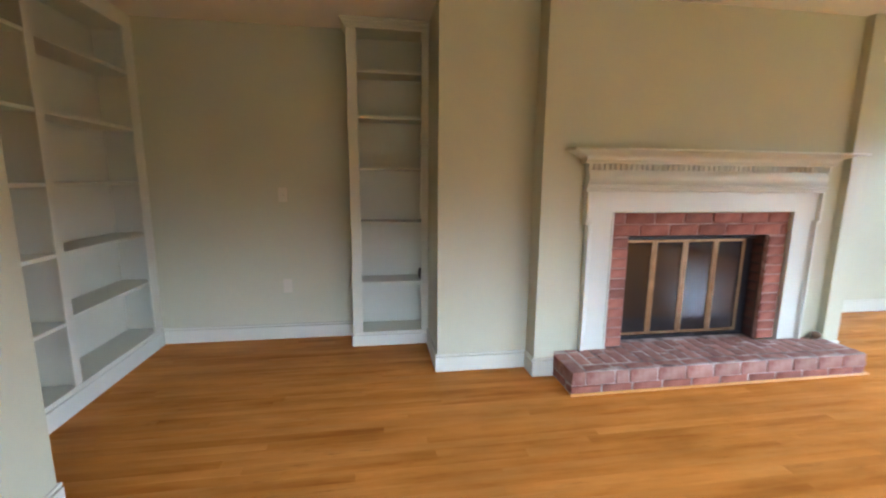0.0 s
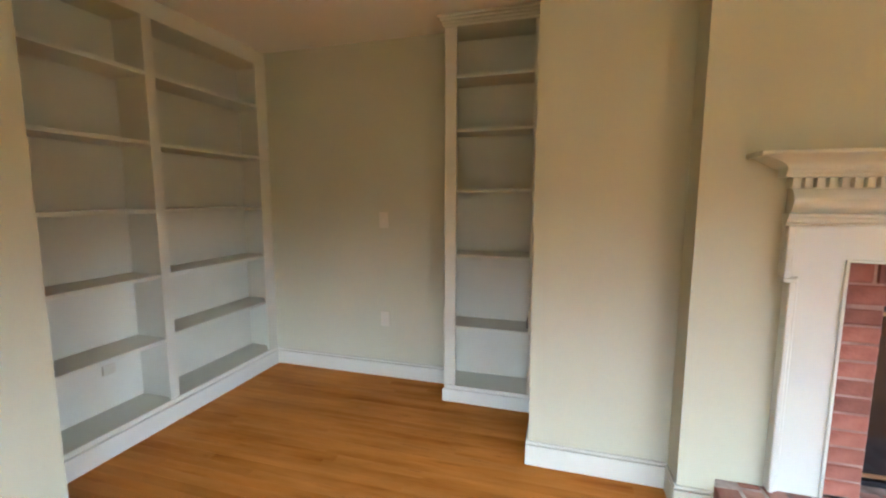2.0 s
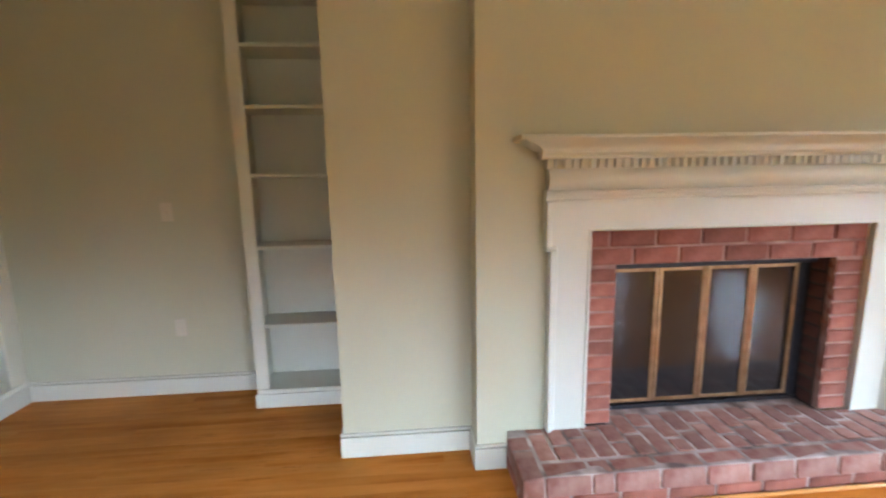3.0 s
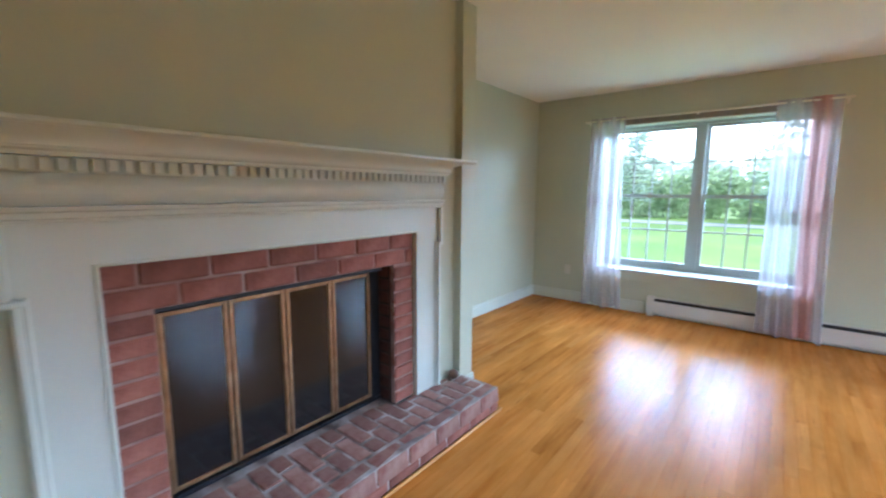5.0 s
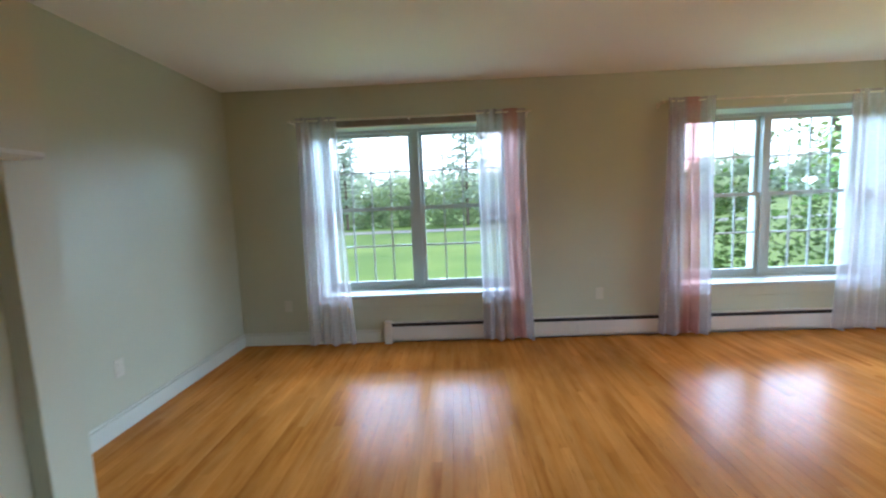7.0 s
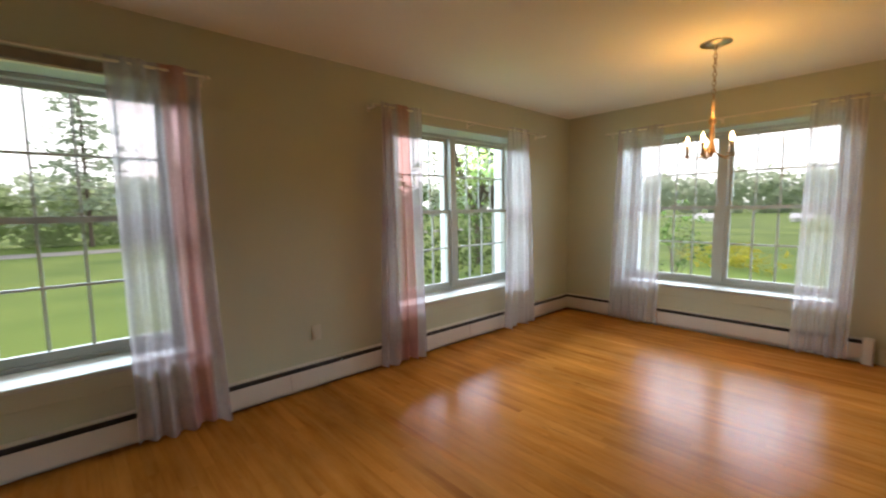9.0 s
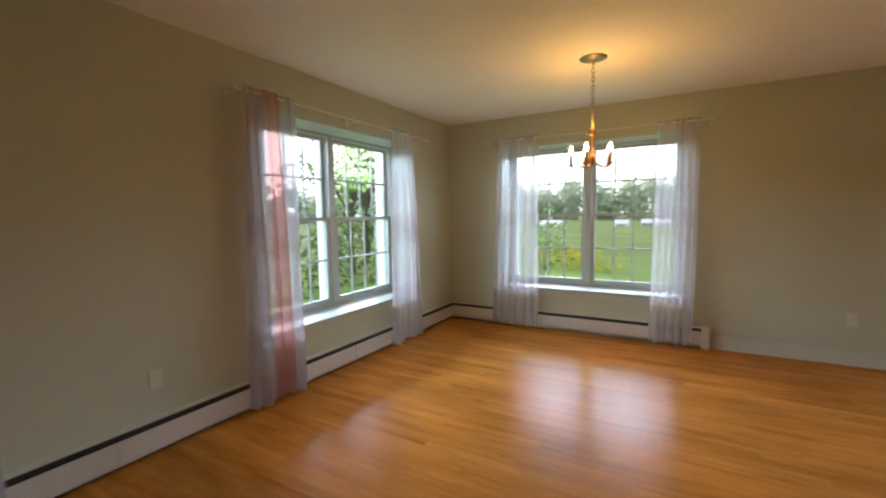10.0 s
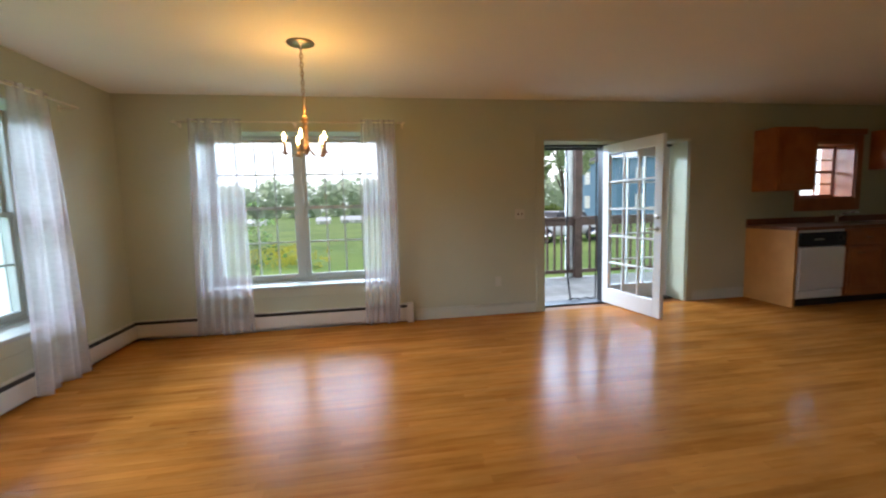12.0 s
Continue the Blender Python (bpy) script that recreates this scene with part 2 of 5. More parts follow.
GLASS = glass_material("window_glass")
SMOKED = mottled("sooty_fire_glass", (0.008, 0.008, 0.009), (0.022, 0.018, 0.015), 2.2, 0.10, spec=0.65)
SHEER = sheer_material("sheer_cloth", None)
SHEER_EAST = sheer_material("sheer_cloth_salmon_side", (0.70, 0.14))
SHEER_MID = sheer_material("sheer_cloth_salmon_middle", (0.56, 0.16))
CANDLE = material("candle_sleeve", (0.36, 0.31, 0.23), 0.5)
FLAME = emitter("lit_bulb", (1.0, 0.62, 0.25), 30.0)
CARRARA = mottled("laminate_worktop", (0.17, 0.062, 0.032), (0.24, 0.10, 0.055), 30.0, 0.3)
APPLIANCE = mottled("white_enamel", (0.74, 0.74, 0.72), (0.78, 0.78, 0.76), 3.0, 0.25)
RAIL = mottled("taupe_bar", (0.19, 0.155, 0.125), (0.25, 0.21, 0.17), 9.0, 0.5)
CREAM = mottled("cream_rod", (0.62, 0.56, 0.44), (0.68, 0.62, 0.50), 9.0, 0.35)
KNOBWOOD = mottled("dark_knob_wood", (0.10, 0.055, 0.03), (0.16, 0.09, 0.05), 30.0, 0.4)
GRASS = mottled("lawn", (0.105, 0.20, 0.022), (0.205, 0.30, 0.046), 0.25, 0.9, bump=0.8, bump_scale=12, detail=10.0)
PATH_GREY = mottled("gravel_lane", (0.30, 0.29, 0.27), (0.40, 0.39, 0.36), 1.5, 0.95, bump=0.5)
DECKWOOD = mottled("weathered_deck_wood", (0.19, 0.175, 0.165), (0.27, 0.25, 0.235), 5.0, 0.8, bump=0.3, island=0.15)
RAILWOOD = mottled("brown_stained_rail_wood", (0.065, 0.035, 0.028), (0.10, 0.055, 0.045), 7.0, 0.7, bump=0.3)
BARK = mottled("bark", (0.07, 0.05, 0.035), (0.13, 0.10, 0.08), 14.0, 0.95, bump=1.0, bump_scale=30)
LEAF = leaf_material("broad_leaves", (0.17, 0.25, 0.07), (0.31, 0.37, 0.13))
# the next three are paler than real foliage: distance haze put into the colour
NEEDLE = leaf_material("hazed_needles", (0.36, 0.46, 0.35), (0.48, 0.57, 0.42))
WOODS = leaf_material("hazed_distant_woods", (0.58, 0.67, 0.54), (0.68, 0.74, 0.58))
MIDLEAF = leaf_material("hazed_leaves", (0.36, 0.46, 0.25), (0.48, 0.56, 0.33))
YOUNG = leaf_material("young_tree_leaves", (0.055, 0.095, 0.022), (0.11, 0.155, 0.04))
YELLOW = leaf_material("goldenrod", (0.60, 0.48, 0.05), (0.36, 0.42, 0.08))
SILVER = mottled("silver_car_paint", (0.42, 0.43, 0.45), (0.46, 0.47, 0.49), 2.0, 0.3, 0.4)
BLUE = mottled("blue_siding", (0.12, 0.24, 0.36), (0.14, 0.27, 0.40), 0.5, 0.7)
ROOFGREY = mottled("grey_shingles", (0.12, 0.12, 0.13), (0.18, 0.18, 0.19), 3.0, 0.9)
PLANK = plank_material("oak_strip", True)
PLANK_REST = plank_material("oak_strip_rest", False)


# ---- helpers for building ----
def part(name, bm, mat, parent=None, label="", smooth=False):
    me = bpy.data.meshes.new(name)
    bm.normal_update()
    bm.to_mesh(me)
    bm.free()
    me.materials.append(mat)
    if smooth:
        for p in me.polygons:
            p.use_smooth = True
    ob = new(name, me)
    ob.parent = parent
    if label:
        tagged(ob, label)
    return ob


def add_box(bm, a, b, bevel=0.0, seg=1):
    a, b = Vector(a), Vector(b)
    lo = Vector([min(p, q) for p, q in zip(a, b)])
    hi = Vector([max(p, q) for p, q in zip(a, b)])
    made = bmesh.ops.create_cube(bm, size=1.0, matrix=Matrix.LocRotScale((lo + hi) / 2, None, hi - lo))
    if bevel:
        edges = list({e for v in made["verts"] for e in v.link_edges})
        bmesh.ops.bevel(bm, geom=edges, offset=bevel, segments=seg, affect="EDGES", profile=0.5)
    return bm


def box(name, a, b, mat, parent=None, bevel=0.003, label="", seg=1):
    return part(name, add_box(bmesh.new(), a, b, bevel, seg), mat, parent, label)


def boxes(name, spans, mat, parent=None, bevel=0.0, label=""):
    bm = bmesh.new()
    for a, b in spans:
        add_box(bm, a, b, bevel)
    return part(name, bm, mat, parent, label)


def add_tube(bm, a, b, r1, r2=None, seg=12, caps=True):
    a, b = Vector(a), Vector(b)
    d = b - a
    turn = d.to_track_quat("Z", "Y").to_matrix().to_4x4()
    bmesh.ops.create_cone(bm, cap_ends=caps, segments=seg, radius1=r1, radius2=r1 if r2 is None else r2, depth=d.length,
                          matrix=Matrix.Translation((a + b) / 2) @ turn)
    return bm


def add_lathe(bm, profile, centre, seg=20):
    rings = []
    for r, z in profile:
        rings.append([bm.verts.new((centre[0] + r * math.cos(2 * math.pi * i / seg), centre[1] + r * math.sin(2 * math.pi * i / seg), centre[2] + z)) for i in range(seg)])
    for lower, upper in zip(rings, rings[1:]):
        for i in range(seg):
            bm.faces.new((lower[i], lower[(i + 1) % seg], upper[(i + 1) % seg], upper[i]))
    bm.faces.new(rings[0][::-1])
    bm.faces.new(rings[-1])
    return bm


def thing(name, at, label, category, group="", kind=""):
    ob = new(name)
    ob.location = at
    ob.empty_display_size = 0.1
    return tagged(ob, label, category, group, kind)


# ---- large structure ----
H = 2.44
EAST, SOUTH, NORTH, WEST = 7.89, -2.78, 4.21, -3.0
THICK = 0.42
Z0, Z1 = 0.45, 2.10
W1, W2, W3, HALF = 2.455, -0.99, 6.237, 0.95


def structure(ob, label=""):
    return tagged(ob, label, kind="structure")


def wall_boxes(axis, lo, hi, face, back, holes):
    """Boxes of a wall that runs along axis from lo to hi, with holes (from, to, z0, z1)."""
    spans, at = [], lo
    for a, b, z0, z1 in sorted(holes):
        spans += [(at, a, 0, H), (a, b, z1, H)] + ([(a, b, 0, z0)] if z0 > 0 else [])
        at = b
    spans.append((at, hi, 0, H))
    if axis == "y":
        return [((face, a, z0), (back, b, z1)) for a, b, z0, z1 in spans]
    return [((a, face, z0), (b, back, z1)) for a, b, z0, z1 in spans]


structure(boxes("floor", [((WEST - 0.2, SOUTH - THICK, -0.7), (EAST + THICK, NORTH + 0.3, -0.016))], SUB), "honey oak strip floor with glossy varnish")
structure(boxes("ceiling", [((WEST - 0.2, SOUTH - THICK, H), (EAST + THICK, NORTH + 0.3, H + 0.2))], CEIL), "matte off-white painted ceiling")
structure(boxes("wall_east", wall_boxes("y", SOUTH - THICK, NORTH + 0.3, EAST, EAST + THICK, [(W1 - HALF, W1 + HALF, Z0, Z1), (W2 - HALF, W2 + HALF, Z0, Z1)]), WALL), "sage painted wall with two windows")
structure(boxes("wall_south", wall_boxes("x", WEST, EAST, SOUTH, SOUTH - THICK, [(W3 - HALF, W3 + HALF, Z0, Z1), (1.6, 3.49, 0, 2.0), (-0.88, -0.02, 1.24, 1.96)]), WALL), "sage painted wall with window and glazed door")
structure(boxes("wall_north", [((WEST, NORTH, 0), (EAST, NORTH + 0.3, H))], WALL), "sage painted wall")
structure(boxes("wall_west_stub", [((-0.5, 0.3, 0), (0.45, 2.415, H))], WALL), "sage painted wall end beside the bookcase")
structure(boxes("wall_niche", [((-0.5, 2.415, 0), (-0.32, NORTH, H))], WALL), "wall behind the built-in bookcase")
structure(boxes("wall_kitchen", [((WEST, 0.3, 0), (-0.5, 0.5, H))], WALL), "sage painted kitchen wall")
structure(boxes("wall_west", [((WEST - 0.2, SOUTH - THICK, 0), (WEST, NORTH + 0.3, H))], WALL), "sage painted kitchen end wall")
structure(boxes("wall_chimney_side", [((2.095, 3.435, 0), (2.735, NORTH, H))], WALL), "sage painted wall beside the fireplace")


def chimney_breast():
    """One solid breast with the fireplace opening cut through it."""
    bm = bmesh.new()
    xs, zs = (2.735, 3.262, 4.652, 5.16), (0, 1.105, H)
    at = {(i, j): bm.verts.new((x, 3.335, z)) for i, x in enumerate(xs) for j, z in enumerate(zs)}
    front = [bm.faces.new((at[i, j], at[i + 1, j], at[i + 1, j + 1], at[i, j + 1])) for i in range(3) for j in range(2) if (i, j) != (1, 0)]
    made = bmesh.ops.extrude_face_region(bm, geom=front)
    bmesh.ops.translate(bm, verts=[v for v in made["geom"] if isinstance(v, bmesh.types.BMVert)], vec=(0, NORTH - 3.335, 0))
    bmesh.ops.recalc_face_normals(bm, faces=bm.faces)
    structure(part("wall_chimney", bm, WALL), "sage painted chimney breast")


chimney_breast()
for name, x0, x1 in (("trim_pilaster_west", 2.735, 2.877), ("trim_pilaster_east", 5.03, 5.165)):
    structure(boxes(name, [((x0, 3.28, 0), (x1, 3.335, H))], WALL), "flat painted pilaster beside the mantel")


# ---- baseboards and door casing ----
def baseboard(a, b, out):
    """A skirting from a to b on the floor; out: the way into the room."""
    a, b, out = Vector((*a, 0)), Vector((*b, 0)), Vector((*out, 0))
    bm = bmesh.new()
    add_box(bm, a, b + out * 0.014 + Vector((0, 0, 0.106)), 0.002)
    add_box(bm, a + Vector((0, 0, 0.112)), b + out * 0.013 + Vector((0, 0, 0.128)), 0.004)
    return structure(part("baseboard", bm, SHELF), "pale sage painted baseboard")


baseboard((0.0, NORTH), (1.50, NORTH), (0, -1))
baseboard((2.081, 3.435), (2.735, 3.435), (0, -1))
baseboard((2.095, 3.436), (2.095, 3.95), (-1, 0))
baseboard((2.723, 3.28), (2.872, 3.28), (0, -1))
baseboard((2.735, 3.281), (2.735, 3.42), (-1, 0))
baseboard((5.061, 3.28), (5.177, 3.28), (0, -1))
baseboard((5.165, 3.281), (5.165, NORTH), (1, 0))
baseboard((5.18, NORTH), (EAST, NORTH), (0, -1))
baseboard((EAST, 2.84), (EAST, NORTH - 0.015), (-1, 0))
baseboard((3.585, SOUTH), (5.02, SOUTH), (0, 1))
baseboard((0.76, SOUTH), (1.52, SOUTH), (0, 1))
baseboard((0.45, 0.3), (0.45, 2.429), (1, 0))
baseboard((0.015, 2.415), (0.449, 2.415), (0, 1))
structure(boxes("trim_door_casing", [((3.49, SOUTH, 0), (3.58, SOUTH + 0.016, 2.0)), ((1.51, SOUTH, 0), (1.60, SOUTH + 0.016, 2.0)), ((1.51, SOUTH, 2.0), (3.58, SOUTH + 0.016, 2.085))], WALL, bevel=0.003), "flat painted casing round the terrace door")
structure(boxes("trim_door_lining", [((3.472, SOUTH - THICK, 0), (3.49, SOUTH - 0.001, 2.0)), ((1.60, SOUTH - THICK, 0), (1.618, SOUTH - 0.001, 2.0)), ((1.618, SOUTH - THICK, 1.982), (3.472, SOUTH - 0.001, 2.0))], WALL, bevel=0.002), "painted lining of the deep door opening")


# ---- windows ----
def make_window(name, place, turn, label):
    """A twin double-hung window. Its own x runs along the wall, y points outdoors, z = 0 at the floor; y = 0 is the room face."""
    w = tagged(new(name), label, kind="structure")
    w.matrix_world = Matrix.Translation(place) @ pose(0, 0, 0, 0, 0, turn)
    d = 0.27
    lining = [((-HALF, 0.002, Z0), (-HALF + 0.018, THICK, Z1)), ((HALF - 0.018, 0.002, Z0), (HALF, THICK, Z1)), ((-HALF + 0.018, 0.002, Z1 - 0.018), (HALF - 0.018, THICK, Z1))]
    boxes("reveal", lining, SASH, w)
    box("window_sill", (-HALF - 0.05, -0.032, Z0 - 0.004), (HALF + 0.05, d + 0.02, Z0 + 0.026), SASH, w, 0.006)
    box("apron", (-HALF - 0.03, -0.014, Z0 - 0.10), (HALF + 0.03, -0.0005, Z0 - 0.005), WALL, w, 0.003)
    fr = [((-HALF + 0.018, d, Z0 + 0.026), (-HALF + 0.05, d + 0.10, Z1 - 0.018)), ((HALF - 0.05, d, Z0 + 0.026), (HALF - 0.018, d + 0.10, Z1 - 0.018)),
          ((-HALF + 0.05, d, Z1 - 0.045), (HALF - 0.05, d + 0.10, Z1 - 0.018)), ((-HALF + 0.05, d, Z0 + 0.026), (HALF - 0.05, d + 0.10, Z0 + 0.05)), ((-0.038, d - 0.005, Z0 + 0.05), (0.038, d + 0.10, Z1 - 0.045))]
    boxes("window_frame", fr, SASH, w, 0.002)
    ext = [((-HALF + 0.018, d + 0.10, Z0), (-HALF + 0.06, THICK + 0.05, Z1)), ((HALF - 0.06, d + 0.10, Z0), (HALF - 0.018, THICK + 0.05, Z1)), ((-0.03, d + 0.10, Z0), (0.03, THICK + 0.03, Z1)), ((-HALF + 0.06, d + 0.10, Z0), (HALF - 0.06, THICK + 0.10, Z0 + 0.03))]
    boxes("outer_casing", ext, WHITE, w, 0.002, "white painted outer casing")
    z_low, z_mid, z_top = Z0 + 0.05, 1.30, Z1 - 0.045
    for side in (-1, 1):
        x0, x1 = sorted((side * 0.038, side * (HALF - 0.05)))
        for upper in (False, True):
            y0 = d + (0.055 if upper else 0.012)
            y1 = y0 + 0.034
            a, b = (z_mid - 0.018, z_top) if upper else (z_low, z_mid + 0.018)
            rail_low, rail_top = (0.036, 0.032) if upper else (0.055, 0.036)
            st = 0.036
            s = boxes("sash", [((x0, y0, a), (x0 + st, y1, b)), ((x1 - st, y0, a), (x1, y1, b)), ((x0 + st, y0, a), (x1 - st, y1, a + rail_low)), ((x0 + st, y0, b - rail_top), (x1 - st, y1, b))], SASH, w, 0.002)
            gx0, gx1, gz0, gz1 = x0 + st, x1 - st, a + rail_low, b - rail_top
            pane_w, pane_h = (gx1 - gx0) / 4, (gz1 - gz0) / 2
            for i in range(1, 4):
                box("muntin", (gx0 + i * pane_w - 0.0075, y0 + 0.008, gz0), (gx0 + i * pane_w + 0.0075, y1 - 0.008, gz1), SASH, s, 0.002)
            box("muntin", (gx0, y0 + 0.006, gz0 + pane_h - 0.008), (gx1, y1 - 0.006, gz0 + pane_h + 0.008), SASH, s, 0.002)
            for i in range(4):
                for j in range(2):
                    p = boxes("pane", [((gx0 + i * pane_w + 0.005, y0 + 0.016, gz0 + j * pane_h + 0.005), (gx0 + (i + 1) * pane_w - 0.005, y0 + 0.019, gz0 + (j + 1) * pane_h - 0.005))], GLASS, s)
                    p.visible_shadow = False
            if not upper:
                xm = (x0 + x1) / 2
                bm = add_tube(bmesh.new(), (xm, y0 + 0.018, b), (xm, y0 + 0.018, b + 0.012), 0.014)
                add_box(bm, (xm - 0.028, y0 + 0.006, b + 0.010), (xm + 0.012, y0 + 0.022, b + 0.020), 0.003)
                part("latch", bm, NICKEL, s, "small metal sash latch")
    return w


make_window("window_1", (EAST, W1, 0), -90, "twin double-hung window with small panes")
make_window("window_2", (EAST, W2, 0), -90, "twin double-hung window with small panes")
make_window("window_3", (W3, SOUTH, 0), 180, "twin double-hung window with small panes")


# ---- curtains and rods ----
def curtain_panel(place, turn, top, bottom, mat, label, seed, folds=7, drop=0.0):
    """A hanging sheer. top and bottom: (from, to) along the wall in the window's own x; the rod runs at z 2.155 less drop, 0.12 m into the room."""
    rng = random.Random(seed)
    bm = bmesh.new()
    uv = bm.loops.layers.uv.new("UVMap")
    nu, nv = 72, 40
    ph = [rng.uniform(0, 6.28) for _ in range(4)]
    grid = []
    for j in range(nv + 1):
        v = j / nv
        row = []
        for i in range(nu + 1):
            u = i / nu
            lo = top[0] + (bottom[0] - top[0]) * v ** 1.4
            hi = top[1] + (bottom[1] - top[1]) * v ** 1.4
            x = lo + (hi - lo) * (u + 0.015 * math.sin(9 * u + ph[0] + 2 * v))
            depth = (0.010 + 0.024 * min(1, v * 3)) * (0.65 + 0.5 * math.sin(4.3 * u + ph[0]) ** 2)
            y = -0.128 + depth * math.sin(2 * math.pi * folds * u + ph[1] + 1.2 * math.sin(3 * v + ph[2])) + 0.012 * math.sin(2 * math.pi * 2.3 * u + ph[3] + 2.0 * v)
            z = 2.185 - drop - (2.15 - drop) * v + (0.012 * math.sin(11 * u + ph[2]) if j == nv else 0)
            row.append((bm.verts.new((x, min(y, -0.084), z)), u, v))
        grid.append(row)
    for j in range(nv):
        for i in range(nu):
            q = [grid[j][i], grid[j + 1][i], grid[j + 1][i + 1], grid[j][i + 1]]
            f = bm.faces.new([k[0] for k in q])
            for loop, k in zip(f.loops, q):
                loop[uv].uv = (k[1], k[2] * 3)
    ob = part("curtain", bm, mat, None, "", True)
    ob.matrix_world = Matrix.Translation(place) @ pose(0, 0, 0, 0, 0, turn)
    return tagged(ob, label, "curtain", "sheer curtains")


def curtain_rod(place, turn, lo, hi, drop=0.0):
    rod = thing("curtain_rod", place, "thin cream curtain rod above the window", "curtain rod", "curtain rods")
    rod.location.z, rod.rotation_euler = -drop, (0, 0, radians(turn))
    part("pole", add_tube(bmesh.new(), (lo, -0.122, 2.155), (hi, -0.122, 2.155), 0.008), CREAM, rod, "", True)
    for x in (lo, (lo + hi) / 2, hi):
        bm = add_box(bmesh.new(), (x - 0.009, -0.13, 2.143), (x + 0.009, 0.0, 2.150), 0.002)
        add_box(bm, (x - 0.014, -0.006, 2.12), (x + 0.014, 0.0, 2.175), 0.002)
        part("bracket", bm, CREAM, rod)
    for x, s in ((lo, -1), (hi, 1)):
        part("finial", add_tube(bmesh.new(), (x, -0.122, 2.155), (x + s * 0.03, -0.122, 2.155), 0.013, 0.008), CREAM, rod, "", True)


E1, E2, S3 = (EAST, W1, 0), (EAST, W2, 0), (W3, SOUTH, 0)
for p, turn, lo, hi, drop in ((E1, -90, -1.08, 1.06, 0.035), (E2, -90, -1.19, 1.08, 0.01), (S3, 180, -1.06, 1.14, 0.0)):
    curtain_rod(p, turn, lo, hi, drop)
# a taupe bar over a thin cream one, across the head of window_1
rail = thing("head_bar", E1, "narrow taupe bar across the window head", "blind")
rail.rotation_euler = (0, 0, radians(-90))
box("upper_bar", (-0.93, -0.055, 2.068), (0.93, -0.001, 2.122), RAIL, rail, 0.004)
box("bottom_bar", (-0.93, -0.05, 2.058), (0.93, -0.006, 2.0675), CREAM, rail, 0.002, "thin cream bottom bar")
curtain_panel(E1, -90, (-1.04, -0.66), (-1.06, -0.60), SHEER, "white sheer curtain beside the window", 1, 5, 0.035)
curtain_panel(E1, -90, (0.60, 1.03), (0.60, 1.09), SHEER_EAST, "white sheer curtain with a salmon band", 2, 5, 0.035)
curtain_panel(E2, -90, (-1.17, -0.745), (-1.20, -0.70), SHEER_MID, "white sheer curtain with a salmon band", 3, 5, 0.01)
curtain_panel(E2, -90, (0.44, 0.81), (0.37, 0.87), SHEER, "white sheer curtain beside the window", 4, 5, 0.01)
curtain_panel(S3, 180, (-0.93, -0.46), (-1.01, -0.46), SHEER, "white sheer curtain beside the window", 5, 6)
curtain_panel(S3, 180, (0.71, 1.05), (0.66, 1.04), SHEER, "white sheer curtain beside the window", 6, 6)


# ---- hot-water baseboard heaters ----
def heater(place, turn, length, caps):
    h = thing("baseboard_heater", place, "long cream enamelled baseboard heater with dark slot", "heater", "baseboard heaters")
    h.rotation_euler = (0, 0, radians(turn))
    n = max(1, round(length / 1.9))
    for i in range(n):
        a, b = length * i / n + 0.001, length * (i + 1) / n - 0.001
        bm = add_box(bmesh.new(), (a, -0.070, 0.042), (b, -0.063, 0.168), 0.002)
        part("front_panel", bm, HEATER, h)
    box("back_plate", (0, -0.006, 0.0), (length, -0.0005, 0.2), HEATER, h, 0.0)
    # fills the slot; the slot's shade is painted into its near-black colour
    box("heating_element", (0.01, -0.058, 0.05), (length - 0.01, -0.008, 0.190), DARK, h, 0.0, "heating element coloured near-black for the slot's shade")
    bm = add_box(bmesh.new(), (0, -0.052, 0.196), (length, -0.005, 0.200), 0.002)
    part("top_hood", bm, HEATER, h)
    for x in caps:
        box("end_cap", (x - 0.02, -0.076, 0.0), (x + 0.05, -0.0, 0.212), HEATER, h, 0.004)
    return h


heater((EAST, 2.78, 0), -90, 2.78 - SOUTH - 0.08, (0.0,))
heater((EAST - 0.002, SOUTH, 0), 180, EAST - 5.07, (EAST - 5.10,))


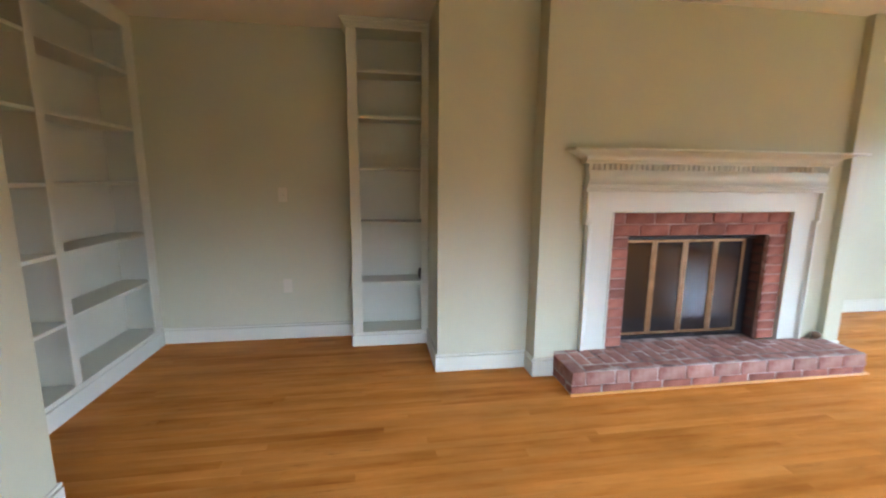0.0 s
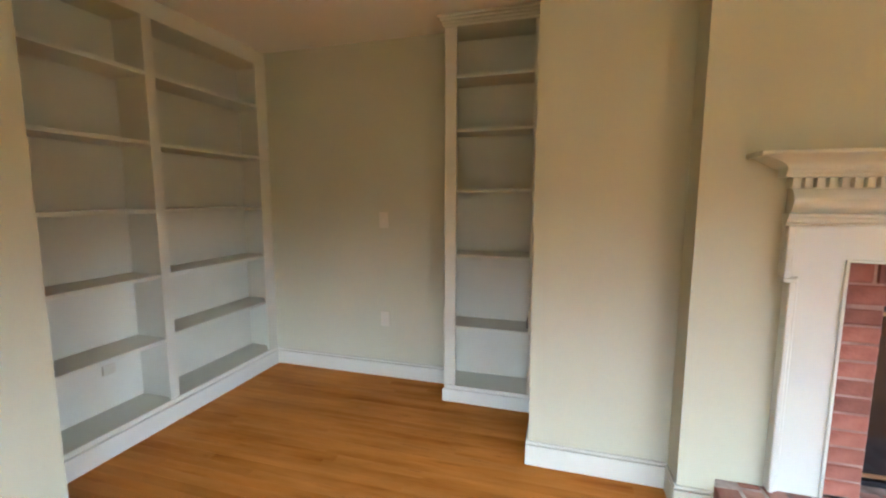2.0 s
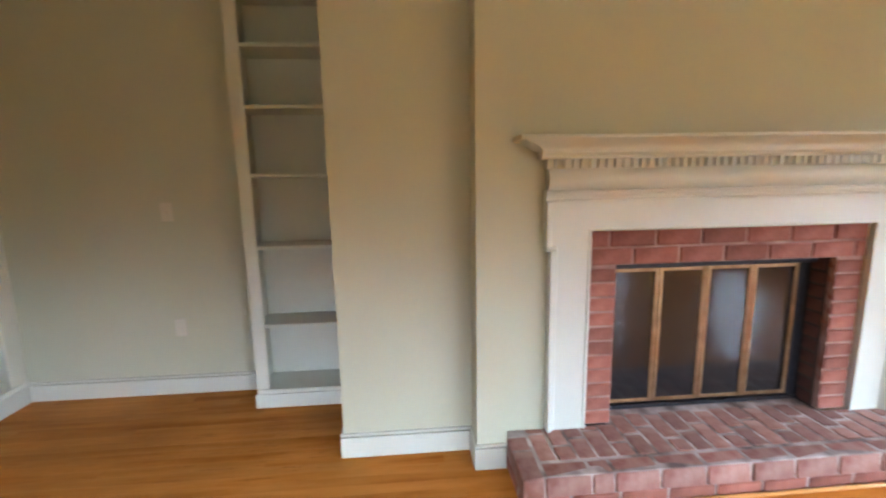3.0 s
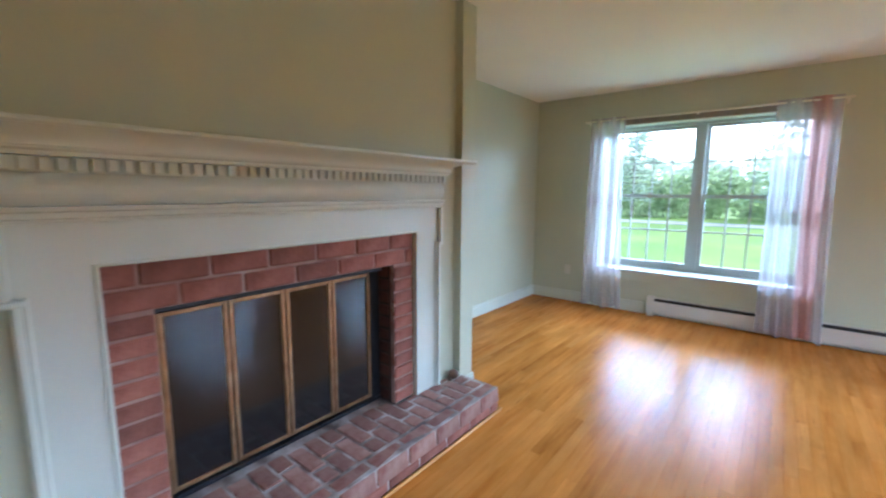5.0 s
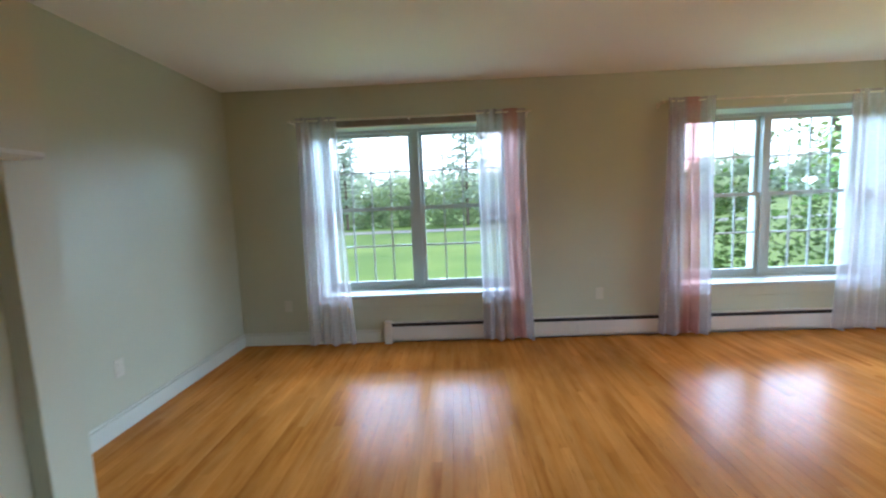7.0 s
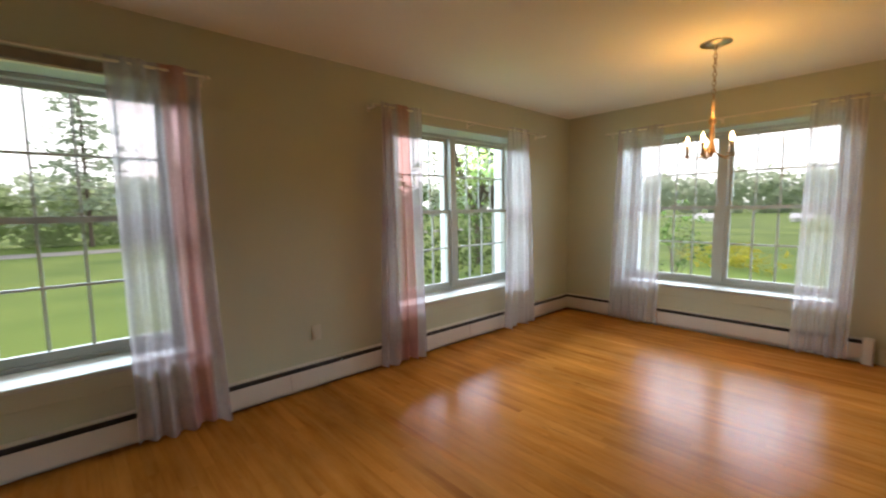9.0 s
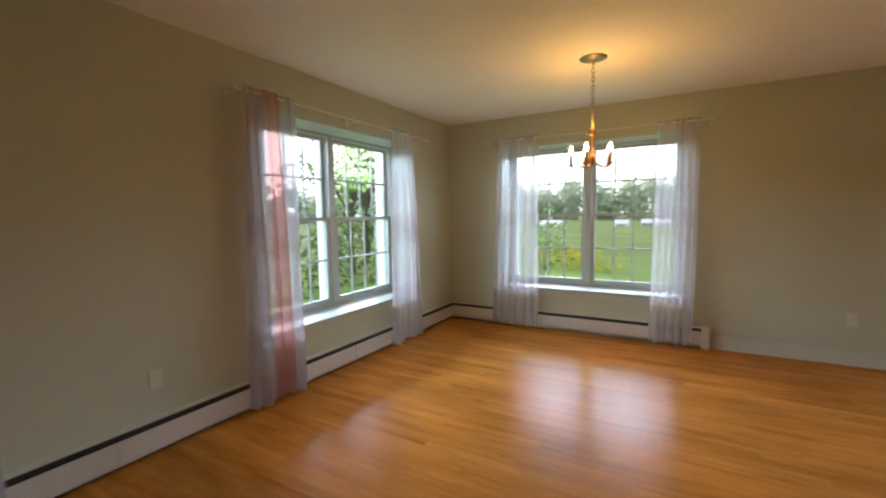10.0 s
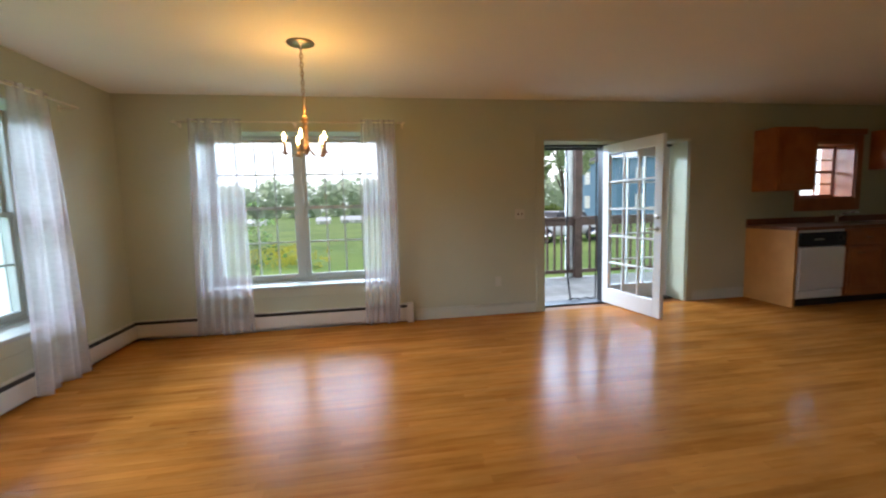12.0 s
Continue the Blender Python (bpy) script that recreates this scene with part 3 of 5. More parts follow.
# ---- bookcases ----
def bookcase_left():
    o = Vector((0, 2.46, 0))
    b = thing("built_in_bookcase", o, "tall sage painted built-in bookcase with empty shelves", "bookcase")
    y1 = NORTH - 2.46 - 0.002

    def p(name, a, c, bevel=0.002, mat=SHELF):
        return box(name, a, c, mat, b, bevel)

    p("plinth", (-0.318, 0.002, 0.0), (0.0, y1, 0.1175))
    p("base_moulding", (0.001, 0.016, 0.0), (0.014, y1 - 0.016, 0.110), 0.003, TRIM)
    p("back_panel", (-0.318, 0.002, 0.118), (-0.2455, y1, H - 0.003))
    p("bottom_board", (-0.245, 0.002, 0.119), (0.006, y1, 0.142))
    p("side_panel", (-0.245, 0.002, 0.143), (-0.021, 0.022, 2.33))
    p("side_panel", (-0.245, y1 - 0.022, 0.143), (-0.021, y1, 2.33))
    p("divider", (-0.245, 0.79, 0.143), (-0.021, 0.812, 2.33))
    p("stile", (-0.02, 0.002, 0.143), (0.0, 0.06, 2.33))
    p("stile", (-0.02, 0.772, 0.143), (0.0, 0.832, 2.33))
    p("stile", (-0.02, y1 - 0.11, 0.143), (0.0, y1, 2.33))
    p("header", (-0.02, 0.002, 2.331), (0.0, y1, H - 0.002))
    p("top_board", (-0.245, 0.002, 2.331), (-0.021, y1, 2.35))
    for i, z in enumerate((0.53, 0.895, 1.272, 1.65, 2.03)):
        dz = -0.02 if i == 0 else 0
        p("shelf", (-0.245, 0.023, z + dz - 0.011), (-0.004, 0.789, z + dz + 0.011))
        p("shelf", (-0.245, 0.813, z - 0.011), (-0.004, y1 - 0.023, z + 0.011))


def bookcase_right():
    o = Vector((1.50, 3.96, 0))
    b = thing("narrow_bookcase", o, "tall narrow sage painted bookcase with empty shelves", "bookcase")
    w, d = 0.592, 0.247

    def p(name, a, c, bevel=0.002, mat=SHELF):
        return box(name, a, c, mat, b, bevel)

    p("plinth", (0.0, 0.0, 0.0), (w, d, 0.095))
    p("base_moulding", (-0.012, -0.012, 0.0), (w - 0.001, -0.0005, 0.088), 0.003, TRIM)
    p("bottom_board", (0.0, -0.005, 0.0955), (w, d, 0.115))
    p("back_panel", (0.02, d - 0.012, 0.116), (w - 0.02, d, 2.37))
    p("side_panel", (0.0, 0.02, 0.116), (0.019, d, 2.37))
    p("side_panel", (w - 0.019, 0.02, 0.116), (w, d, 2.37))
    p("stile", (0.0, 0.0, 0.116), (0.074, 0.0195, 2.37))
    p("stile", (w - 0.054, 0.0, 0.116), (w, 0.0195, 2.37))
    p("header", (0.0, 0.0, 2.3705), (w, d, 2.437))
    bm = bmesh.new()
    for i, (z, e) in enumerate(((2.372, 0.008), (2.388, 0.016), (2.404, 0.026), (2.420, 0.040))):
        add_box(bm, (-e, -e, z), (w, -0.0005, z + 0.0155), 0.002)
        add_box(bm, (-e, 0.0, z), (-0.0005, d, z + 0.0155), 0.002)
    part("crown_moulding", bm, SHELF, b)
    for z in (0.51, 0.98, 1.395, 1.765, 2.085):
        p("shelf", (0.0195, 0.005, z - 0.009), (w - 0.0195, d - 0.013, z + 0.011))


bookcase_left()
bookcase_right()
tag = thing("paper_tag", (-0.245, 3.07, 0.345), "small pale tag under a dark strip on the bookcase back", "tag")
box("tag", (0.0005, -0.045, 0.0), (0.014, 0.025, 0.06), IVORY, tag, 0.003)
box("strip", (0.0005, 0.02, 0.066), (0.005, 0.085, 0.082), KNOBWOOD, tag, 0.002)
block = thing("small_block", (2.045, 4.075, 0.521), "small dark block resting on the bookcase shelf", "block")
box("body", (-0.02, -0.05, 0.0), (0.02, 0.05, 0.055), DARK, block, 0.006)
box("lid", (-0.016, -0.02, 0.0555), (0.016, 0.03, 0.075), DARK, block, 0.004)


# ---- fireplace: mantel ----
def prism(name, profile, x0, x1, mat, parent, end0=0.0, end1=0.0):
    """A moulding along x with a profile of (y, z); end0 and end1 return the ends back by the profile's own depth (mitred)."""
    bm = bmesh.new()
    y_back = max(y for y, z in profile)
    rows = []
    for x, s, e in ((x0, -1, end0), (x1, 1, end1)):
        depth = [y_back - y for y, z in profile]
        depth[0], depth[-1] = depth[1], depth[-2]
        rows.append([bm.verts.new((x + s * e * d, y, z)) for d, (y, z) in zip(depth, profile)])
    n = len(profile)
    for i in range(n):
        bm.faces.new((rows[0][i], rows[0][(i + 1) % n], rows[1][(i + 1) % n], rows[1][i]))
    bm.faces.new(rows[0][::-1])
    bm.faces.new(rows[1])
    bmesh.ops.recalc_face_normals(bm, faces=bm.faces)
    return part(name, bm, mat, parent)


def arc(y0, z0, y1, z1, bulge, n=8):
    """Points of a curve from one place to another; bulge pushes the middle towards the room."""
    pts = []
    for i in range(n + 1):
        t = i / n
        pts.append((y0 + (y1 - y0) * t - bulge * math.sin(math.pi * t), z0 + (z1 - z0) * t))
    return pts


def mantel():
    cx = 3.9975
    m = thing("fireplace_mantel", (cx, 3.40, 0.152), "pale sage painted wooden mantel with dentil moulding", "mantel")
    o = Vector(m.location)
    m.location, m.scale = (3.957, 3.37, 0.152), (0.976, 1, 1)

    def p(name, a, c, bevel=0.002):
        return box(name, Vector(a) - o, Vector(c) - o, TRIM, m, bevel)

    def mould(name, profile, x0, x1, e0=0.0, e1=0.0):
        return prism(name, [(y - o.y, z - o.z) for y, z in profile], x0 - o.x, x1 - o.x, TRIM, m, e0, e1)

    ear, leg = 3.067, 3.0885
    for s in (-1, 1):
        xi, xo = cx + s * 0.7145, cx + s * (cx - 3.105)
        p("leg_board", (xi, 3.342, 0.153), (xo, 3.3985, 1.1125), 0.0)
        p("inner_bead", (xi - s * 0.004, 3.335, 0.153), (xi + s * 0.010, 3.3415, 1.122), 0.0025)
        xl, xe = cx + s * (cx - leg), cx + s * (cx - ear)
        p("leg_backband", (xl, 3.318, 0.153), (xl - s * 0.022, 3.3985, 1.045), 0.004)
        p("leg_bead", (xl - s * 0.023, 3.330, 0.153), (xl - s * 0.038, 3.3415, 1.05), 0.004)
        p("ear_board", (xo, 3.342, 1.05), (xe, 3.3985, 1.246), 0.0)
        p("ear_backband", (xe, 3.316, 1.045), (xe - s * 0.026, 3.3415, 1.246), 0.004)
        p("ear_foot", (xe, 3.314, 1.028), (xl - s * 0.028, 3.3985, 1.0445), 0.004)
    p("lintel_board", (3.105, 3.342, 1.1125), (2 * cx - 3.105, 3.3985, 1.246), 0.0)
    p("inner_bead", (3.283, 3.335, 1.112), (4.712, 3.3415, 1.122), 0.0025)
    mould("architrave", [(3.3985, 1.247), (3.334, 1.247), (3.332, 1.257), (3.322, 1.260), (3.320, 1.276), (3.310, 1.280), (3.308, 1.292), (3.3985, 1.292)], 3.072, 4.923, 0.12, 0.12)
    mould("frieze", [(3.3985, 1.293)] + arc(3.330, 1.293, 3.330, 1.385, 0.022) + [(3.3985, 1.385)], 3.074, 4.921, 0.0, 0.0)
    mould("dentil_band", [(3.3985, 1.386), (3.326, 1.386), (3.326, 1.428), (3.3985, 1.428)], 3.066, 4.929)
    x = 3.060
    while x < 4.92:
        p("dentil", (x, 3.3035, 1.390), (x + 0.021, 3.3255, 1.425), 0.0015)
        x += 0.0385
    mould("bed_moulding", [(3.3985, 1.429), (3.300, 1.429), (3.298, 1.440), (3.288, 1.446), (3.286, 1.452), (3.3985, 1.452)], 3.045, 4.95, 0.1, 0.1)
    mould("cornice", [(3.3985, 1.453)] + arc(3.285, 1.453, 3.236, 1.501, -0.014) + [(3.3985, 1.501)], 3.24, 4.755, 1.8, 1.8)
    shelf = [(3.3985, 1.502), (3.228, 1.502), (3.224, 1.505), (3.219, 1.508), (3.219, 1.517), (3.222, 1.520), (3.3985, 1.520)]
    mould("shelf", shelf, 2.922, 5.128)


mantel()


# ---- fire screen, firebox ----
def fireplace_doors():
    d = thing("fireplace_doors", (3.9975, 3.45, 0.152), "brass framed folding glass fireplace doors", "fireplace doors")
    o = Vector(d.location)
    d.location, d.scale = (3.957, 3.465, 0.152), (0.976, 1, 1)

    def p(name, a, c, mat, bevel=0.003, parent=d, label=""):
        return box(name, Vector(a) - o, Vector(c) - o, mat, parent, bevel, label)

    x0, x1, y = 3.452, 4.505, 3.455
    p("top_hood", (x0 - 0.012, y - 0.045, 0.905), (x1 + 0.052, y + 0.02, 0.932), BLACK, 0.006)
    p("bottom_rail", (x0 - 0.012, y - 0.022, 0.153), (x1 + 0.052, y + 0.02, 0.168), BLACK)
    p("slide_vent", (x0 + 0.02, y - 0.03, 0.169), (x0 + 0.40, y - 0.012, 0.180), BLACK)
    p("slide_vent", (x0 + 0.50, y - 0.03, 0.169), (x0 + 0.62, y - 0.012, 0.180), BLACK)
    p("slide_vent", (x0 + 0.68, y - 0.03, 0.169), (x1, y - 0.012, 0.180), BLACK)
    p("side_jamb", (x0 - 0.012, y - 0.02, 0.169), (x0 + 0.012, y + 0.02, 0.9045), BRASS)
    p("side_jamb", (x1 - 0.012, y - 0.012, 0.169), (x1 + 0.052, y + 0.02, 0.9045), BLACK)
    w = (x1 - 0.014 - x0 - 0.014) / 4
    for i in range(4):
        a = x0 + 0.014 + i * w
        b = a + w - 0.006
        leaf = p("door_leaf", (a, y - 0.018, 0.186), (a + 0.018, y, 0.9), BRASS)
        q = lambda name, lo, hi, mat, bev=0.003: box(name, Vector(lo) - o, Vector(hi) - o, mat, leaf, bev)
        q("stile", (b - 0.018, y - 0.018, 0.186), (b, y, 0.9), BRASS)
        q("rail", (a + 0.0185, y - 0.016, 0.882), (b - 0.0185, y, 0.9), BRASS)
        q("rail", (a + 0.0185, y - 0.016, 0.186), (b - 0.0185, y, 0.204), BRASS)
        q("glass", (a + 0.0185, y - 0.010, 0.2045), (b - 0.0185, y - 0.006, 0.8815), SMOKED, 0.0)


fireplace_doors()
structure(boxes("trim_firebox", [((3.375, 3.50, 0.153), (3.395, 3.99, 0.944)), ((4.508, 3.50, 0.153), (4.528, 3.99, 0.944)), ((3.395, 3.97, 0.153), (4.508, 3.999, 0.944)), ((3.395, 3.50, 0.93), (4.508, 3.97, 0.944)), ((3.38, 3.336, 0.0), (4.52, 3.999, 0.148))], SOOT_SHADE), "soot-blackened firebox lining")
knob = thing("wooden_knob", (4.972, 3.285, 0.152), "small dark round wooden knob on the hearth", "knob")
part("body", add_lathe(bmesh.new(), [(0.012, 0.0), (0.026, 0.008), (0.034, 0.026), (0.030, 0.044), (0.018, 0.054), (0.006, 0.056)], (0, 0, 0)), KNOBWOOD, knob, "", True)
box("base", (-0.05, -0.012, 0.0), (-0.005, 0.012, 0.012), KNOBWOOD, knob, 0.004)


# ---- terrace door ----
def glazed_leaf(name, hinge, turn, label, handle):
    """A white fifteen-light door, hinged at its own origin, running along its own x."""
    d = tagged(new(name), label, kind="structure")
    d.matrix_world = Matrix.Translation(hinge) @ pose(0, 0, 0, 0, 0, turn)
    w, h, t = 0.915, 1.955, 0.044
    st, top, bot = 0.105, 0.115, 0.20
    boxes("door_frame", [((0, -t / 2, 0.012), (st, t / 2, h)), ((w - st, -t / 2, 0.012), (w, t / 2, h)), ((st, -t / 2, 0.012), (w - st, t / 2, bot)), ((st, -t / 2, h - top), (w - st, t / 2, h))], WHITE, d, 0.003)
    gx0, gx1, gz0, gz1 = st, w - st, bot, h - top
    pw, ph = (gx1 - gx0) / 3, (gz1 - gz0) / 5
    for i in (1, 2):
        box("muntin", (gx0 + i * pw - 0.011, -0.016, gz0), (gx0 + i * pw + 0.011, 0.016, gz1), WHITE, d, 0.004)
    for j in range(1, 5):
        box("muntin", (gx0, -0.0145, gz0 + j * ph - 0.011), (gx1, 0.0145, gz0 + j * ph + 0.011), WHITE, d, 0.004)
    for i in range(3):
        for j in range(5):
            g = box("pane", (gx0 + i * pw + 0.0105, -0.002, gz0 + j * ph + 0.0105), (gx0 + (i + 1) * pw - 0.0105, 0.002, gz0 + (j + 1) * ph - 0.0105), GLASS, d, 0.0)
            g.visible_shadow = False
    if handle:
        for side in (-1, 1):
            y = side * t / 2
            bm = add_tube(bmesh.new(), (w - 0.055, y, 1.10), (w - 0.055, y + side * 0.016, 1.10), 0.028, 0.024, 18)
            part("deadbolt", bm, NICKEL, d, "round metal deadbolt", True)
            bm = add_tube(bmesh.new(), (w - 0.055, y, 0.97), (w - 0.055, y + side * 0.014, 0.97), 0.028, 0.025, 18)
            add_tube(bm, (w - 0.055, y, 0.97), (w - 0.055, y + side * 0.05, 0.97), 0.010)
            add_tube(bm, (w - 0.05, y + side * 0.046, 0.97), (w - 0.165, y + side * 0.046, 0.972), 0.009, 0.007)
            part("door_handle", bm, NICKEL, d, "metal lever handle", True)
    return d


glazed_leaf("door_1", (2.60, -2.985, 0.0), 98.5, "white glazed door with fifteen panes, standing open", True)
glazed_leaf("door_2", (2.545, -3.10, 0.0), 180.0, "white glazed door with fifteen panes, closed", False)
structure(boxes("trim_door_post", [((2.548, -3.15, 0), (2.59, -3.02, 1.98)), ((3.472, -3.15, 1.96), (1.618, -3.05, 1.982)), ((1.618, -3.2, -0.015), (3.472, -2.98, 0.006))], BLACK), "dark frame and sill between the two doors")


def insect_screen():
    s = thing("insect_screen", (3.05, -3.16, 0.0), "black hanging insect screen with a sagging seam", "insect screen")
    o = Vector(s.location)
    box("edge_strip", Vector((3.455, -3.17, 0.0)) - o, Vector((3.470, -3.165, 1.96)) - o, BLACK, s, 0.001)
    box("edge_strip", Vector((2.595, -3.17, 0.0)) - o, Vector((2.612, -3.165, 1.96)) - o, BLACK, s, 0.001)
    box("top_strip", Vector((2.612, -3.17, 1.93)) - o, Vector((3.455, -3.165, 1.96)) - o, BLACK, s, 0.001)
    for k, base in enumerate((3.00,)):
        bm = bmesh.new()
        pts = []
        for i in range(25):
            v = i / 24
            x = base + 0.035 * math.sin(math.pi * (1 - v)) * (1 - v) - 0.05 * (1 - v) ** 3 + 0.012 * math.sin(7 * v)
            pts.append(Vector((x + 0.02 * k, -3.168 + 0.01 * math.sin(5 * v), 0.012 + 1.92 * v)) - o)
        for a, b in zip(pts, pts[1:]):
            add_tube(bm, a, b, 0.011, None, 6, False)
        part("seam", bm, BLACK, s)
    bm = bmesh.new()
    rng = random.Random(5)
    last = Vector((2.98, -3.165, 0.018)) - o
    for i in range(14):
        nxt = Vector((2.98 - 0.026 * (i + 1), -3.165 + rng.uniform(-0.03, 0.03), 0.016 + rng.uniform(0, 0.02))) - o
        add_tube(bm, last, nxt, 0.009, None, 6, False)
        last = nxt
    part("gathered_hem", bm, BLACK, s)


insect_screen()


# ---- switches and outlets ----
def wall_plate(name, place, turn, label, kind):
    w = thing(name, place, label, "outlet" if kind == "outlet" else "light switch")
    w.rotation_euler = (0, 0, radians(turn))
    wide = 0.115 if kind == "double" else 0.07
    box("cover_plate", (-wide / 2, -0.006, -0.057), (wide / 2, 0.0, 0.057), IVORY, w, 0.002)
    if kind == "outlet":
        for z in (-0.022, 0.022):
            box("socket", (-0.016, -0.008, z - 0.014), (0.016, -0.0062, z + 0.014), IVORY, w, 0.002)
    else:
        for x in ((-0.023, 0.023) if kind == "double" else (0,)):
            box("toggle", (x - 0.006, -0.018, -0.014), (x + 0.006, -0.0062, 0.012), KNOBWOOD if kind == "double" else IVORY, w, 0.001)


wall_plate("light_switch", (0.966, NORTH, 1.19), 0, "ivory light switch on the sage wall", "switch")
wall_plate("wall_outlet", (0.968, NORTH, 0.45), 0, "ivory outlet low on the sage wall", "outlet")
wall_plate("wall_outlet", (6.377, NORTH, 0.40), 0, "ivory outlet low on the sage wall", "outlet")
wall_plate("wall_outlet", (EAST, 0.72, 0.415), -90, "ivory outlet low on the sage wall", "outlet")
wall_plate("wall_outlet", (EAST, 3.744, 0.39), -90, "ivory outlet low on the sage wall", "outlet")
wall_plate("light_switch", (3.776, SOUTH, 1.16), 180, "ivory double light switch beside the door", "double")
wall_plate("wall_outlet", (4.045, SOUTH, 0.388), 180, "ivory outlet low on the sage wall", "outlet")


# ---- chandelier ----
def chandelier():
    c = thing("chandelier", (5.897, -1.356, H), "small brass candle chandelier, lit, on a chain", "chandelier")
    part("canopy", add_lathe(bmesh.new(), [(0.095, 0.0), (0.094, -0.008), (0.03, -0.016), (0.012, -0.02), (0.008, -0.045)], (0, 0, 0), 28), NICKEL, c, "flat metal ceiling plate", True)
    z, k = -0.045, 0
    while z > -0.50:
        bm = bmesh.new()
        ring = []
        for i in range(12):
            a = 2 * math.pi * i / 12
            u, v = 0.011 * math.cos(a), 0.019 * math.sin(a)
            ring.append(Vector((u, 0, z - 0.015 + v)) if k % 2 else Vector((0, u, z - 0.015 + v)))
        for i in range(12):
            add_tube(bm, ring[i], ring[(i + 1) % 12], 0.0028, None, 6, False)
        part("chain_link", bm, BRASS, c, "", True)
        z -= 0.030
        k += 1
    z = -0.50
    part("stem", add_lathe(bmesh.new(), [(0.006, 0.0), (0.020, -0.01), (0.027, -0.028), (0.022, -0.046), (0.010, -0.056), (0.015, -0.075), (0.017, -0.12), (0.013, -0.17), (0.022, -0.20), (0.028, -0.225), (0.018, -0.255), (0.007, -0.275), (0.003, -0.285)], (0, 0, z)), BRASS, c, "", True)
    for i in range(5):
        a = 2 * math.pi * (i + 0.18) / 5
        dx, dy = math.cos(a), math.sin(a)
        bm = bmesh.new()
        pts = [Vector((dx * r, dy * r, z + h)) for r, h in ((0.018, -0.225), (0.05, -0.262), (0.09, -0.282), (0.128, -0.286), (0.144, -0.278), (0.147, -0.268))]
        for p, q in zip(pts, pts[1:]):
            add_tube(bm, p, q, 0.0045, None, 8)
        arm = part("arm", bm, BRASS, c, "", True)
        at = (dx * 0.147, dy * 0.147, z - 0.268)
        part("drip_pan", add_lathe(bmesh.new(), [(0.008, -0.004), (0.030, 0.002), (0.032, 0.006), (0.012, 0.006)], at, 16), BRASS, arm, "", True)
        part("candle_sleeve", add_tube(bmesh.new(), Vector(at) + Vector((0, 0, 0.006)), Vector(at) + Vector((0, 0, 0.085)), 0.0115), CANDLE, arm, "cream candle sleeve", True)
        part("bulb", add_lathe(bmesh.new(), [(0.006, 0.086), (0.011, 0.100), (0.0125, 0.112), (0.009, 0.130), (0.004, 0.146), (0.001, 0.152)], at, 12), FLAME, arm, "glowing flame-shaped bulb", True)


chandelier()
lamp_data = bpy.data.lights.new("chandelier_glow", "POINT")
lamp_data.energy, lamp_data.color, lamp_data.shadow_soft_size = 17.0, (1.0, 0.53, 0.125), 0.05
glow = new("chandelier_glow", lamp_data)
glow.location = (5.897, -1.356, 1.93)


# ---- kitchen ----
def cabinet_door(parent, x0, x1, z0, z1, y, handle_x=None, handle_z=None, flat=False):
    """A raised-panel front facing north (+y)."""
    o = Vector(parent.location)
    d = box("door" if not flat else "drawer_front", Vector((x0, y, z0)) - o, Vector((x1, y + 0.018, z1)) - o, CHERRY, parent, 0.003)
    if not flat:
        fr = 0.05
        for a, b in (((x0, z0), (x0 + fr, z1)), ((x1 - fr, z0), (x1, z1)), ((x0 + fr, z0), (x1 - fr, z0 + fr)), ((x0 + fr, z1 - fr), (x1 - fr, z1))):
            box("rail", Vector((a[0], y + 0.0182, a[1])) - o, Vector((b[0], y + 0.026, b[1])) - o, CHERRY, d, 0.003)
        box("raised_panel", Vector((x0 + fr + 0.012, y + 0.0182, z0 + fr + 0.012)) - o, Vector((x1 - fr - 0.012, y + 0.025, z1 - fr - 0.012)) - o, CHERRY, d, 0.006)
    if handle_x is not None:
        bm = add_tube(bmesh.new(), Vector((handle_x - 0.05, y + 0.045, handle_z)) - o, Vector((handle_x + 0.05, y + 0.045, handle_z)) - o, 0.006)
        for s in (-0.04, 0.04):
            add_tube(bm, Vector((handle_x + s, y + 0.02, handle_z)) - o, Vector((handle_x + s, y + 0.045, handle_z)) - o, 0.005)
        part("handle", bm, CHROME, d, "chrome bar handle", True)


YF = -2.155
end = thing("cabinet_end_panel", (0.735, SOUTH, 0), "honey wood end panel of the kitchen counter", "cabinet")
box("panel", (-0.015, 0.002, 0.0), (0.015, 0.28, 0.89), MAPLE, end, 0.002)
box("panel", (-0.015, 0.281, 0.0), (0.017, 0.645, 0.89), MAPLE, end, 0.002)

dw = thing("dishwasher", (0.38, YF, 0), "white dishwasher with black control panel", "dishwasher")
box("body", (-0.32, -0.60, 0.09), (0.335, -0.002, 0.885), APPLIANCE, dw, 0.002)
box("door_panel", (-0.31, 0.0, 0.20), (0.31, 0.03, 0.685), APPLIANCE, dw, 0.006)
box("kick_panel", (-0.31, 0.0, 0.10), (0.31, 0.02, 0.185), APPLIANCE, dw, 0.004)
box("toe_space", (-0.31, -0.06, 0.0), (0.31, -0.03, 0.09), BLACK, dw, 0.0)
ctl = box("control_panel", (-0.315, 0.0, 0.70), (0.315, 0.034, 0.86), BLACK, dw, 0.006)
box("latch", (0.02, 0.035, 0.77), (0.15, 0.05, 0.79), CHROME, ctl, 0.004)
part("dial", add_tube(bmesh.new(), (-0.22, 0.034, 0.79), (-0.22, 0.055, 0.79), 0.03, 0.025, 18), BLACK, ctl, "", True)

sinkcab = thing("sink_cabinet", (-0.5, YF, 0), "cherry wood sink cabinet with drawers and doors", "cabinet")
